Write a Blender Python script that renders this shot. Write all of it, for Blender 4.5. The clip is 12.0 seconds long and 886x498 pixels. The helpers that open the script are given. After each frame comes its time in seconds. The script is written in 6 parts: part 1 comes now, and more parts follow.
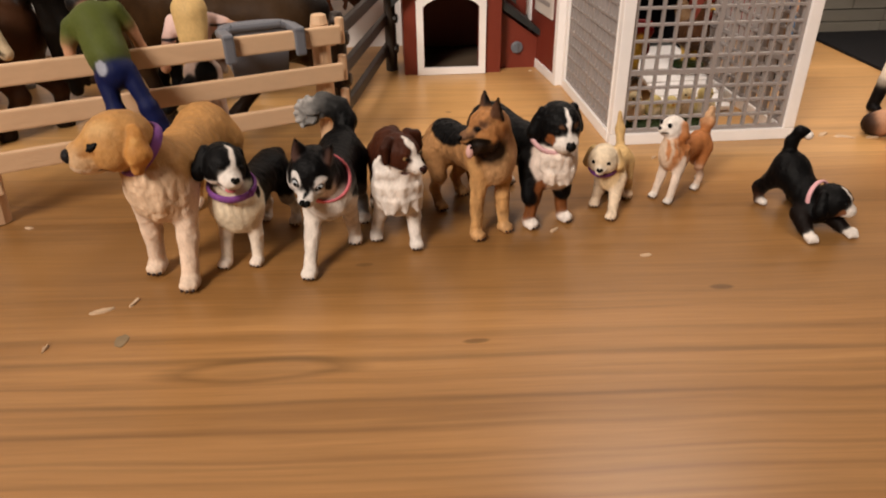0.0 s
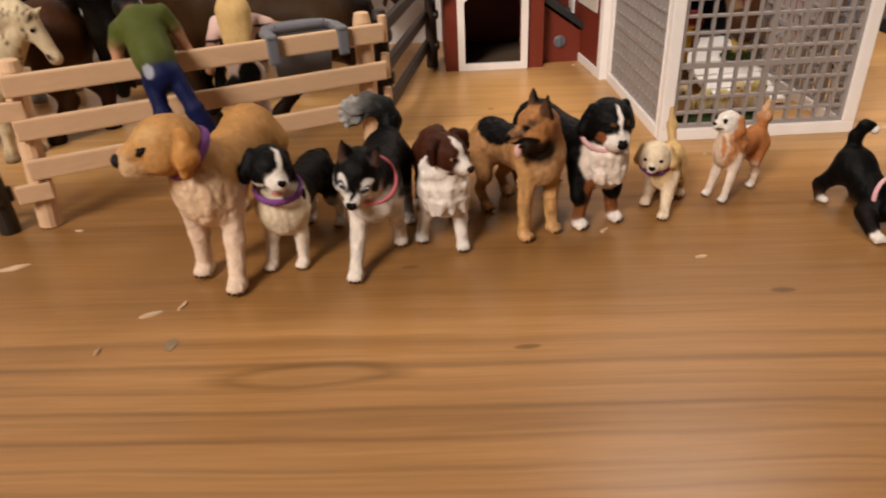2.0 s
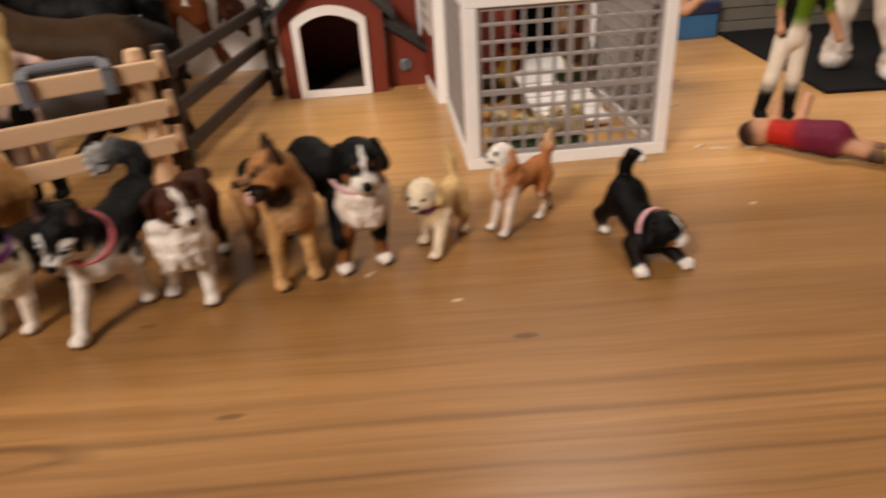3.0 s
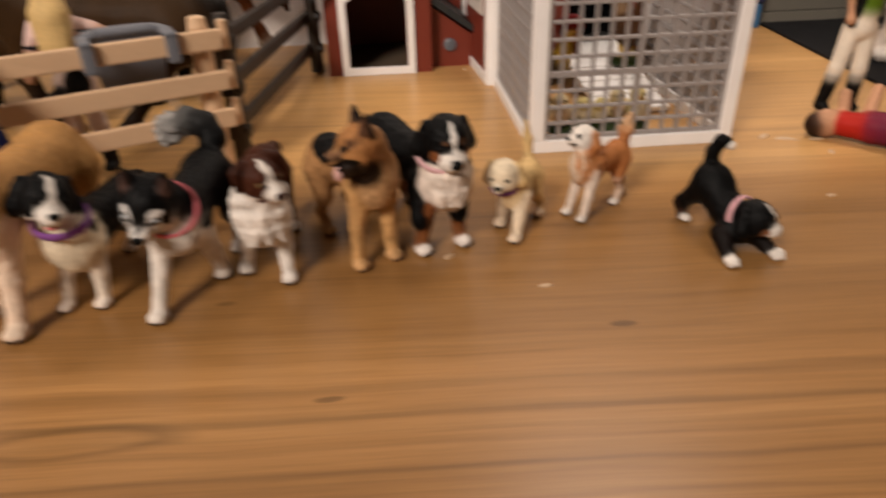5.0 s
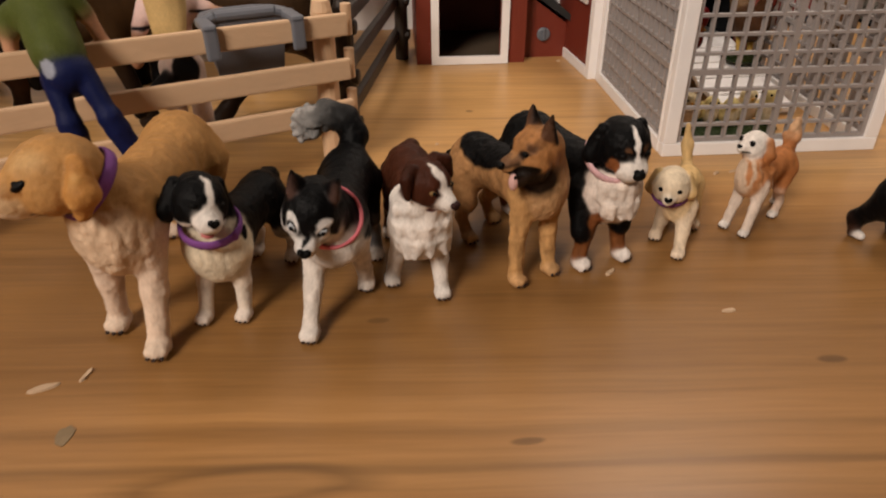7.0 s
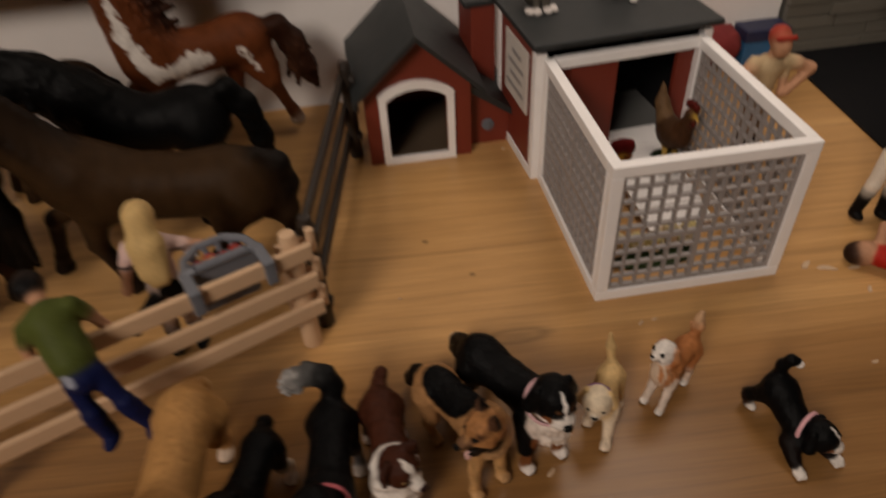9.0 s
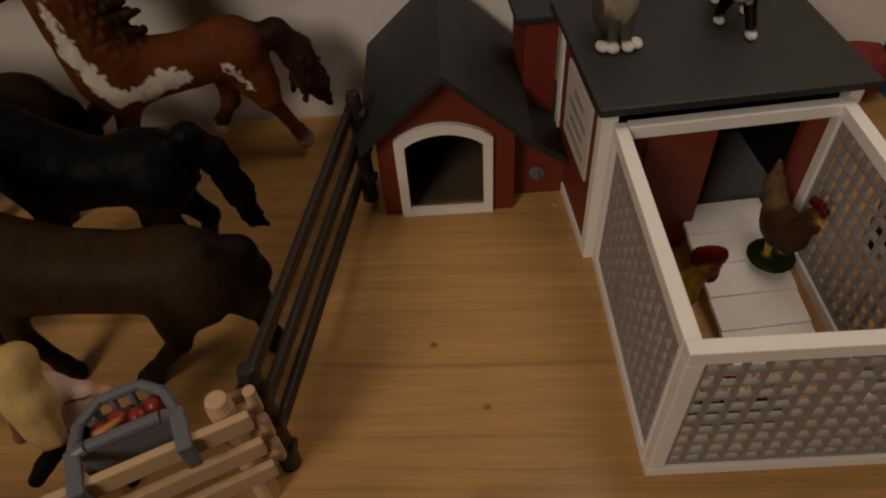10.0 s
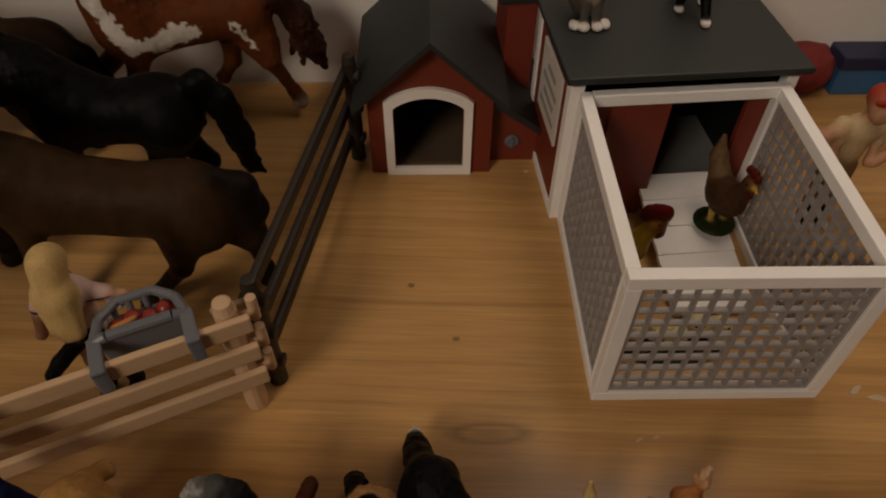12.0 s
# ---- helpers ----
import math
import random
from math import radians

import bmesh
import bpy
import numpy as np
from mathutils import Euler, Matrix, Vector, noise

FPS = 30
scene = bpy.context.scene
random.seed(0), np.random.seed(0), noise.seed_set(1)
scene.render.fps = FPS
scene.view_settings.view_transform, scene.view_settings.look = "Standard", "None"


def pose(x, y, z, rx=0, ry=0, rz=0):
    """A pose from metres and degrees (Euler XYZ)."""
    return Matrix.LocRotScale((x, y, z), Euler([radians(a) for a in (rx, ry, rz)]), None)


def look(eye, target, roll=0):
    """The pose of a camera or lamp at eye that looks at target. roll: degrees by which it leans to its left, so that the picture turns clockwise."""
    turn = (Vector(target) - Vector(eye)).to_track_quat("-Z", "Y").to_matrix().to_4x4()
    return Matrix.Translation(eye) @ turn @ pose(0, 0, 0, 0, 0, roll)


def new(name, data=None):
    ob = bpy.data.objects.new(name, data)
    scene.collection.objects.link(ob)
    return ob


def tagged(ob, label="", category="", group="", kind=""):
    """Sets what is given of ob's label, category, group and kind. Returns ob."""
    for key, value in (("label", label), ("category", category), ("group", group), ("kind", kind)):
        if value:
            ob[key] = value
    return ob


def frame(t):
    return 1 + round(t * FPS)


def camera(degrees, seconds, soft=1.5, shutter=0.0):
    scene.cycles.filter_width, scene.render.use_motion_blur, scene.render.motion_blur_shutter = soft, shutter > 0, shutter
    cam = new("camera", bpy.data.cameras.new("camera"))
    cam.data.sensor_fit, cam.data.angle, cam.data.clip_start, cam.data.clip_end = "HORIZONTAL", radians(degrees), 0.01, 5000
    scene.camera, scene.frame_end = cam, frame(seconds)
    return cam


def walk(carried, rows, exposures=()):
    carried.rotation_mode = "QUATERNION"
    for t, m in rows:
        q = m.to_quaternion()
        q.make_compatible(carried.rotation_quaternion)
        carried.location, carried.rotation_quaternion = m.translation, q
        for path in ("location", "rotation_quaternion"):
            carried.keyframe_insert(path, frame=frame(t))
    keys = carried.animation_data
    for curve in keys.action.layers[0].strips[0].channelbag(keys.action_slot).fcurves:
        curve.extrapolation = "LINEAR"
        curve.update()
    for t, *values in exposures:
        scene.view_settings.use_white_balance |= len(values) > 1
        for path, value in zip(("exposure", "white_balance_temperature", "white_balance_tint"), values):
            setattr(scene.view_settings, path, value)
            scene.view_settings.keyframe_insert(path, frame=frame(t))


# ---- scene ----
cam = camera(66.0, 12.0, 2.0, 0.5)
PATH = [
    (0, (-0.114, -0.34, 0.133), (0.003, 1.398, -0.85), -0.9),
    (0.5, (-0.116, -0.343, 0.13), (0.023, 1.398, -0.845), -0.1),
    (1, (-0.112, -0.34, 0.134), (0.0, 1.41, -0.827), -1.3),
    (1.5, (-0.125, -0.341, 0.135), (-0.106, 1.406, -0.839), -2.4),
    (2, (-0.118, -0.334, 0.133), (-0.106, 1.402, -0.861), -2.8),
    (2.5, (-0.081, -0.325, 0.132), (-0.012, 1.398, -0.882), -3.1),
    (3, (-0.038, -0.319, 0.134), (0.079, 1.424, -0.84), -3.7),
    (3.2, (-0.022, -0.314, 0.131), (0.159, 1.411, -0.866), -4.1),
    (4.8, (-0.053, -0.307, 0.128), (0.141, 1.381, -0.927), -1.6),
    (5, (-0.071, -0.31, 0.13), (0.069, 1.412, -0.877), -1.7),
    (5.5, (-0.11, -0.32, 0.142), (-0.113, 1.424, -0.836), -3.4),
    (6, (-0.131, -0.315, 0.141), (-0.148, 1.433, -0.831), -2.4),
    (6.5, (-0.126, -0.308, 0.132), (-0.018, 1.419, -0.871), -0.5),
    (6.7, (-0.124, -0.297, 0.127), (-0.004, 1.417, -0.897), -0.4),
    (8.3, (-0.109, -0.258, 0.183), (-0.019, 1.397, -0.936), -0.5),
    (8.5, (-0.115, -0.259, 0.231), (-0.019, 1.352, -0.949), -1.3),
    (8.7, (-0.124, -0.259, 0.267), (0.029, 1.295, -0.983), -2.2),
    (8.9, (-0.118, -0.248, 0.266), (0.043, 1.288, -1.005), -3.2),
    (9, (-0.109, -0.241, 0.26), (0.074, 1.26, -1.048), -3.4),
    (9.2, (-0.098, -0.208, 0.250), (0.085, 1.223, -1.136), -2.4),
    (9.5, (-0.084, -0.158, 0.249), (0.026, 1.212, -1.204), -1.8),
    (10, (-0.069, -0.115, 0.26), (-0.109, 1.244, -1.207), -4.6),
    (10.5, (-0.07, -0.119, 0.265), (-0.062, 1.233, -1.208), -2.9),
    (11, (-0.07, -0.132, 0.268), (-0.132, 1.189, -1.233), -3.8),
    (11.5, (-0.068, -0.146, 0.265), (-0.067, 1.183, -1.23), -0.9),
    (12, (-0.071, -0.156, 0.27), (-0.04, 1.194, -1.205), 0.5),
]
walk(cam, [(t, look(eye, target, roll)) for t, eye, target, roll in PATH], [(0.0, -0.24, 6700, 10), (3.2, -0.34, 6700, 10), (6.7, -0.52, 6700, 10), (8.4, -1.18, 6750, 11), (9.2, -1.58, 6850, 11), (10.0, -2.18, 7550, 10), (12.0, -2.06, 7450, 10)])

# ---- light and exposure ----
U = 1.2  # plan units to metres


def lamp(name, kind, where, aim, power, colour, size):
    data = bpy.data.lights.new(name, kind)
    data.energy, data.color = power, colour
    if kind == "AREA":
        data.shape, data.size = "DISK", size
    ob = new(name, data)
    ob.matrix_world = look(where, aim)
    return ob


world = bpy.data.worlds.new("room_dark")
scene.world = world
world.use_nodes = True
world.node_tree.nodes["Background"].inputs[0].default_value = (1.0, 0.8, 0.6, 1)
world.node_tree.nodes["Background"].inputs[1].default_value = 0.01
lamp("ceiling_lamp_light", "AREA", (-0.88, -1.15, 1.10), (0.0, 0.05, 0.03), 39.0, (1.0, 0.88, 0.785), 0.55)
# unseen lamp added over the rear to brighten the wall and tabletop
rear_fill = lamp("rear_fill_light", "AREA", (0.11, 0.11, 0.44), (0.09, 0.16, 0.0), 1.12, (1.0, 0.87, 0.77), 0.20)
rear_fill.data.spread = radians(150)

# ---- materials ----


def nodes_of(name):
    m = bpy.data.materials.new(name)
    m.use_nodes = True
    t = m.node_tree
    return m, t.nodes, t.links, t.nodes["Principled BSDF"]


def add(n, kind, **values):
    node = n.new(kind)
    for key, value in values.items():
        node.inputs[key].default_value = value
    return node


def surface(name, col, rough=0.5, var=0.12, scale=40.0, bump=0.15, bscale=700.0, metal=0.0, spec=0.5, stretch=(1, 1, 1), island=0.0):
    """A colour with stains at one scale, grain at a finer one, and fine relief."""
    m, n, l, bsdf = nodes_of(name)
    co = n.new("ShaderNodeTexCoord")
    mp = add(n, "ShaderNodeMapping", Scale=stretch)
    l.new(co.outputs["Object"], mp.inputs["Vector"])
    a = add(n, "ShaderNodeTexNoise", Scale=scale, Detail=5.0, Roughness=0.6)
    b = add(n, "ShaderNodeTexNoise", Scale=bscale, Detail=3.0, Roughness=0.6)
    for q in (a, b):
        l.new(mp.outputs["Vector"], q.inputs["Vector"])
    mix = n.new("ShaderNodeMath")
    mix.operation = "MULTIPLY_ADD"
    mix.inputs[1].default_value, mix.inputs[2].default_value = 2.2 * var, 1.0 - 1.35 * var
    l.new(a.outputs["Fac"], mix.inputs[0])
    grain = n.new("ShaderNodeMath")
    grain.operation = "MULTIPLY_ADD"
    grain.inputs[1].default_value = 0.5 * var
    l.new(b.outputs["Fac"], grain.inputs[0])
    l.new(mix.outputs[0], grain.inputs[2])
    last = grain
    if island:
        info = n.new("ShaderNodeObjectInfo")
        tone = n.new("ShaderNodeMath")
        tone.operation = "MULTIPLY_ADD"
        tone.inputs[1].default_value = island
        l.new(info.outputs["Random"], tone.inputs[0])
        l.new(grain.outputs[0], tone.inputs[2])
        last = tone
    hue = add(n, "ShaderNodeHueSaturation", Color=(*col, 1))
    l.new(last.outputs[0], hue.inputs["Value"])
    l.new(hue.outputs["Color"], bsdf.inputs["Base Color"])
    rr = n.new("ShaderNodeMath")
    rr.operation = "MULTIPLY_ADD"
    rr.inputs[1].default_value, rr.inputs[2].default_value = 0.18, rough - 0.09
    l.new(a.outputs["Fac"], rr.inputs[0])
    l.new(rr.outputs[0], bsdf.inputs["Roughness"])
    bsdf.inputs["Metallic"].default_value = metal
    bsdf.inputs["Specular IOR Level"].default_value = spec
    if bump:
        bp = add(n, "ShaderNodeBump", Strength=bump, Distance=0.0006)
        l.new(b.outputs["Fac"], bp.inputs["Height"])
        l.new(bp.outputs["Normal"], bsdf.inputs["Normal"])
    return m


def figurine_paint():
    """Hand-painted soft plastic: the coat colour is stored in the mesh."""
    m, n, l, bsdf = nodes_of("figurine_paint")
    at = n.new("ShaderNodeAttribute")
    at.attribute_name = "coat"
    co = n.new("ShaderNodeTexCoord")
    mp = add(n, "ShaderNodeMapping", Scale=(1.0, 1.0, 0.40))
    l.new(co.outputs["Object"], mp.inputs["Vector"])
    a = add(n, "ShaderNodeTexNoise", Scale=160.0, Detail=4.0, Roughness=0.6)
    b = add(n, "ShaderNodeTexNoise", Scale=1500.0, Detail=3.0, Roughness=0.65)
    for q in (a, b):
        l.new(mp.outputs["Vector"], q.inputs["Vector"])
    v = n.new("ShaderNodeMath")
    v.operation = "MULTIPLY_ADD"
    v.inputs[1].default_value, v.inputs[2].default_value = 0.40, 0.55
    l.new(a.outputs["Fac"], v.inputs[0])
    brush = n.new("ShaderNodeMath")
    brush.operation = "MULTIPLY_ADD"
    brush.inputs[1].default_value = 0.50
    l.new(b.outputs["Fac"], brush.inputs[0])
    l.new(v.outputs[0], brush.inputs[2])
    v = brush
    hue = n.new("ShaderNodeHueSaturation")
    l.new(at.outputs["Color"], hue.inputs["Color"])
    l.new(v.outputs[0], hue.inputs["Value"])
    l.new(hue.outputs["Color"], bsdf.inputs["Base Color"])
    bsdf.inputs["Roughness"].default_value = 0.46
    bsdf.inputs["Specular IOR Level"].default_value = 0.09
    bp = add(n, "ShaderNodeBump", Strength=0.55, Distance=0.0005)
    l.new(b.outputs["Fac"], bp.inputs["Height"])
    l.new(bp.outputs["Normal"], bsdf.inputs["Normal"])
    return m


def table_wood():
    """Satin brown laminate: long grain along x, dark growth lines, a few eyes and knots."""
    m, n, l, bsdf = nodes_of("table_wood")
    co = n.new("ShaderNodeTexCoord")

    def calc(kind, a, b, c=0.0):
        q = n.new("ShaderNodeMath")
        q.operation = kind
        for k, v in enumerate((a, b, c)):
            if isinstance(v, (int, float)):
                q.inputs[k].default_value = v
            else:
                l.new(v, q.inputs[k])
        return q.outputs[0]

    def noisy(vector, sx, sy, detail, rough, place=(0, 0, 0)):
        mp = add(n, "ShaderNodeMapping", Scale=(sx, sy, 1.0), Location=place)
        l.new(vector, mp.inputs["Vector"])
        q = add(n, "ShaderNodeTexNoise", Scale=1.0, Detail=detail, Roughness=rough)
        l.new(mp.outputs["Vector"], q.inputs["Vector"])
        return q.outputs["Fac"]

    bend = noisy(co.outputs["Object"], 6.0, 14.0, 2.0, 0.5)
    wob = noisy(co.outputs["Object"], 16.0, 60.0, 2.0, 0.5, (2.0, 5.0, 0))
    part_xyz = n.new("ShaderNodeSeparateXYZ")
    l.new(co.outputs["Object"], part_xyz.inputs[0])
    x, y = part_xyz.outputs[0], calc("ADD", part_xyz.outputs[1], -0.2472)
    lean = calc("MULTIPLY_ADD", x, 0.05, y)
    lean = calc("MULTIPLY_ADD", bend, 0.007, lean)
    lean = calc("MULTIPLY_ADD", wob, 0.0018, lean)
    warped = n.new("ShaderNodeCombineXYZ")
    l.new(x, warped.inputs[0])
    l.new(lean, warped.inputs[1])

    def streaks(sx, sy, detail, rough, place=(0, 0, 0)):
        return noisy(warped.outputs[0], sx, sy, detail, rough, place)

    broad, fine, hair = streaks(2.5, 38.0, 3.0, 0.5), streaks(5.0, 150.0, 4.0, 0.6, (1, 4, 0)), streaks(26.0, 700.0, 3.0, 0.65)
    ramp = n.new("ShaderNodeValToRGB")
    stops = ((0.29, (0.198, 0.097, 0.031)), (0.43, (0.246, 0.125, 0.043)), (0.55, (0.282, 0.146, 0.052)), (0.72, (0.345, 0.186, 0.070)))
    el = ramp.color_ramp.elements
    el[0].position, el[0].color = stops[0][0], (*stops[0][1], 1)
    el[1].position, el[1].color = stops[-1][0], (*stops[-1][1], 1)
    for p, c in stops[1:-1]:
        el.new(p).color = (*c, 1)
    tone = calc("MULTIPLY_ADD", calc("SUBTRACT", fine, broad), 0.50, broad)
    l.new(tone, ramp.inputs["Fac"])

    def lines(values, low, high):
        """Growth lines: a row of tones across the grain."""
        r = n.new("ShaderNodeValToRGB")
        e = r.color_ramp.elements
        e[0].position, e[1].position = 0.0, 1.0
        e[0].color = e[1].color = (0.8, 0.8, 0.8, 1)
        for p, v in values:
            e.new(p).color = (0.16 + 0.64 * v, 0.16 + 0.64 * v, 0.16 + 0.64 * v, 1)
        l.new(calc("DIVIDE", calc("SUBTRACT", lean, low), high - low), r.inputs["Fac"])
        return calc("DIVIDE", r.outputs["Color"], 0.8)

    near = lines(NEAR_LINES, -0.244, -0.124)
    far = n.new("ShaderNodeMapRange")
    far.inputs["From Min"].default_value, far.inputs["From Max"].default_value = 0.565, 0.635
    far.inputs["To Min"].default_value, far.inputs["To Max"].default_value = 1.0, 0.88
    l.new(streaks(3.0, 230.0, 2.0, 0.5, (3.1, 7.7, 0)), far.inputs["Value"])
    value = calc("MULTIPLY", near, far.outputs[0])
    value = calc("MULTIPLY", value, calc("MULTIPLY_ADD", hair, 0.55, 0.725))

    def eye(cx, cy, rx, ry, dark, rim):
        """A long eye in the grain: a dark rim round a paler middle."""
        q = calc("POWER", calc("DIVIDE", calc("SUBTRACT", x, cx), rx), 2.0)
        q = calc("SQRT", calc("ADD", q, calc("POWER", calc("ABSOLUTE", calc("DIVIDE", calc("SUBTRACT", calc("MULTIPLY_ADD", bend, 0.010, calc("MULTIPLY_ADD", wob, 0.003, y)), cy + 0.0065), ry), 0.0), 2.0)), 0.0)
        r = n.new("ShaderNodeValToRGB")
        e = r.color_ramp.elements
        e[0].position, e[1].position = 0.0, 1.0
        e[0].color, e[1].color = (rim, rim, rim, 1), (1, 1, 1, 1)
        mid = 0.95 if rx > 0.01 else dark
        e.new(0.45).color = (mid, mid, mid, 1)
        e.new(0.68).color = (dark, dark, dark, 1)
        l.new(q, r.inputs["Fac"])
        return r.outputs["Color"]

    for spec in WOOD_EYES:
        value = calc("MULTIPLY", value, eye(*spec))
    bands = n.new("ShaderNodeValToRGB")
    be = bands.color_ramp.elements
    be[0].position, be[0].color = 0.0, (*BAND_TONES[0][1], 1)
    be[1].position, be[1].color = 1.0, (*BAND_TONES[-1][1], 1)
    for at, tint in BAND_TONES[1:-1]:
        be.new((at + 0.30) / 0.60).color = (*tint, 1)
    l.new(calc("DIVIDE", calc("ADD", lean, 0.30), 0.60), bands.inputs["Fac"])
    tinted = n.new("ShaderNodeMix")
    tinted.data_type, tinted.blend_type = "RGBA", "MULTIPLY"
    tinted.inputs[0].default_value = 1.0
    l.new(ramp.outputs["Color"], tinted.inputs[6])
    l.new(bands.outputs["Color"], tinted.inputs[7])
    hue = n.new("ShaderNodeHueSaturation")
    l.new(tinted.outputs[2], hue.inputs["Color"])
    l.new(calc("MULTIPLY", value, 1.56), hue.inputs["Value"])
    l.new(hue.outputs["Color"], bsdf.inputs["Base Color"])
    l.new(calc("MULTIPLY_ADD", fine, 0.12, 0.25), bsdf.inputs["Roughness"])
    bsdf.inputs["Specular IOR Level"].default_value = 0.34
    bp = add(n, "ShaderNodeBump", Strength=0.06, Distance=0.0004)
    l.new(hair, bp.inputs["Height"])
    l.new(bp.outputs["Normal"], bsdf.inputs["Normal"])
    return m


# tones across the grain: darkest from -0.146 to -0.060, palest behind that band
BAND_TONES = ((-0.30, (0.72, 0.70, 0.68)), (-0.159, (0.74, 0.72, 0.70)), (-0.146, (0.60, 0.575, 0.53)), (-0.060, (0.60, 0.575, 0.53)), (-0.038, (0.84, 0.83, 0.80)), (-0.012, (1.26, 1.36, 1.46)), (0.15, (1.24, 1.35, 1.46)), (0.30, (0.86, 0.88, 0.86)))
# tones of the growth lines near the front of the table, and the eyes and knots in its grain
NEAR_LINES = ((0.04, 1.0), (0.07, 0.86), (0.125, 1.0), (0.1375, 0.72), (0.15, 1.0), (0.183, 1.02), (0.197, 0.74), (0.210, 1.0), (0.228, 1.0), (0.238, 0.78), (0.247, 0.98), (0.256, 0.70), (0.27, 1.02), (0.328, 1.0), (0.342, 0.66), (0.358, 1.02), (0.420, 1.0), (0.4325, 0.62), (0.448, 1.0), (0.488, 1.04), (0.50, 0.82), (0.52, 1.06), (0.575, 1.0), (0.593, 0.58), (0.610, 1.0), (0.66, 1.06), (0.687, 0.78), (0.72, 1.14))
WOOD_EYES = ((-0.159, -0.1740, 0.036, 0.0060, 0.66, 0.86), (-0.092, -0.1650, 0.0050, 0.0014, 0.55, 0.5), (-0.001, -0.1410, 0.0050, 0.0018, 0.55, 0.5), (-0.129, -0.1140, 0.0040, 0.0016, 0.7, 0.65), (-0.047, -0.0173, 0.022, 0.0070, 0.68, 0.88), (-0.082, 0.0660, 0.0022, 0.0016, 0.50, 0.42), (-0.060, 0.0330, 0.0022, 0.0015, 0.55, 0.45))

PAINT, TABLE = figurine_paint(), table_wood()
PLASTER = surface("wall_plaster", (0.73, 0.70, 0.68), 0.8, 0.10, 9.0, 0.3, 260.0)
ROOM = surface("room_wall_paint", (0.26, 0.22, 0.18), 0.8, 0.10, 9.0, 0.2, 260.0)
CEIL = surface("ceiling_plaster", (0.40, 0.37, 0.34), 0.85, 0.06, 5.0, 0.2, 200.0)
BOARDS = surface("room_floor", (0.22, 0.14, 0.08), 0.5, 0.2, 3.0, 0.1, 60.0)
RED = surface("red_painted_plastic", (0.175, 0.026, 0.013), 0.5, 0.16, 60.0, 0.2, 500.0, stretch=(1, 1, 0.2))
WHITE = surface("white_plastic", (0.89, 0.87, 0.86), 0.42, 0.06, 70.0, 0.08, 600.0)
SLATE = surface("dark_grey_roof_plastic", (0.017, 0.020, 0.021), 0.55, 0.14, 50.0, 0.3, 900.0)
MESHGREY = surface("grey_grid_plastic", (0.30, 0.272, 0.262), 0.45, 0.08, 80.0, 0.1, 700.0)
STEEL = surface("blue_grey_plastic", (0.13, 0.145, 0.17), 0.42, 0.12, 60.0, 0.1, 500.0)
RACK = surface("grey_trough_plastic", (0.150, 0.158, 0.182), 0.45, 0.12, 60.0, 0.1, 500.0)
PALE = surface("pale_fence_plastic", (0.62, 0.415, 0.255), 0.55, 0.16, 60.0, 0.35, 400.0, stretch=(0.12, 1, 1), island=0.08)
DARKWOOD = surface("dark_brown_fence_plastic", (0.020, 0.013, 0.009), 0.5, 0.25, 60.0, 0.5, 500.0, stretch=(0.3, 0.3, 1))
BLACK = surface("black_mat", (0.007, 0.007, 0.008), 0.75, 0.25, 60.0, 0.3, 900.0, spec=0.12)
STONE = surface("grey_stone_strips", (0.115, 0.105, 0.085), 0.6, 0.3, 30.0, 0.5, 300.0, island=0.25)
JOINT = surface("dark_joint", (0.04, 0.038, 0.032), 0.9, 0.2, 60.0, 0.3, 500.0)
GRANITE = surface("speckled_granite", (0.36, 0.34, 0.29), 0.4, 0.55, 130.0, 0.2, 700.0)
SMUDGE = surface("grey_smudge", (0.22, 0.155, 0.085), 0.6, 0.3, 200.0, 0.2, 900.0)
SHAVING = surface("pale_shaving", (0.56, 0.40, 0.26), 0.7, 0.1, 200.0, 0.2, 900.0)
BLUEBOX = surface("blue_card", (0.03, 0.12, 0.26), 0.5, 0.25, 60.0, 0.1, 400.0)
REDCLOTH = surface("dark_red_cloth", (0.19, 0.02, 0.02), 0.85, 0.25, 80.0, 0.6, 900.0)
PLAQUE = surface("plaque_paper", (0.60, 0.56, 0.52), 0.6, 0.08, 60.0, 0.1, 400.0)
GREYINK = surface("plaque_grey", (0.30, 0.28, 0.27), 0.6, 0.1, 60.0, 0.1, 400.0)
APPLE = surface("apple_red", (0.28, 0.03, 0.02), 0.35, 0.2, 150.0, 0.1, 600.0)
CARROT = surface("carrot_paint", (0.55, 0.22, 0.06), 0.5, 0.15, 300.0)
STRAP = surface("ledge_brown", (0.10, 0.07, 0.045), 0.6, 0.2, 40.0, 0.2, 400.0)

# ---- building helpers ----
AT = {}


def thing(name, where, label, category, group="", kind=""):
    """An Empty at the base of a thing, in plan units."""
    ob = new(name)
    ob.empty_display_size = 0.01
    ob.location = Vector(where) * U
    AT[ob] = Vector(where) * U
    return tagged(ob, label, category, group, kind)


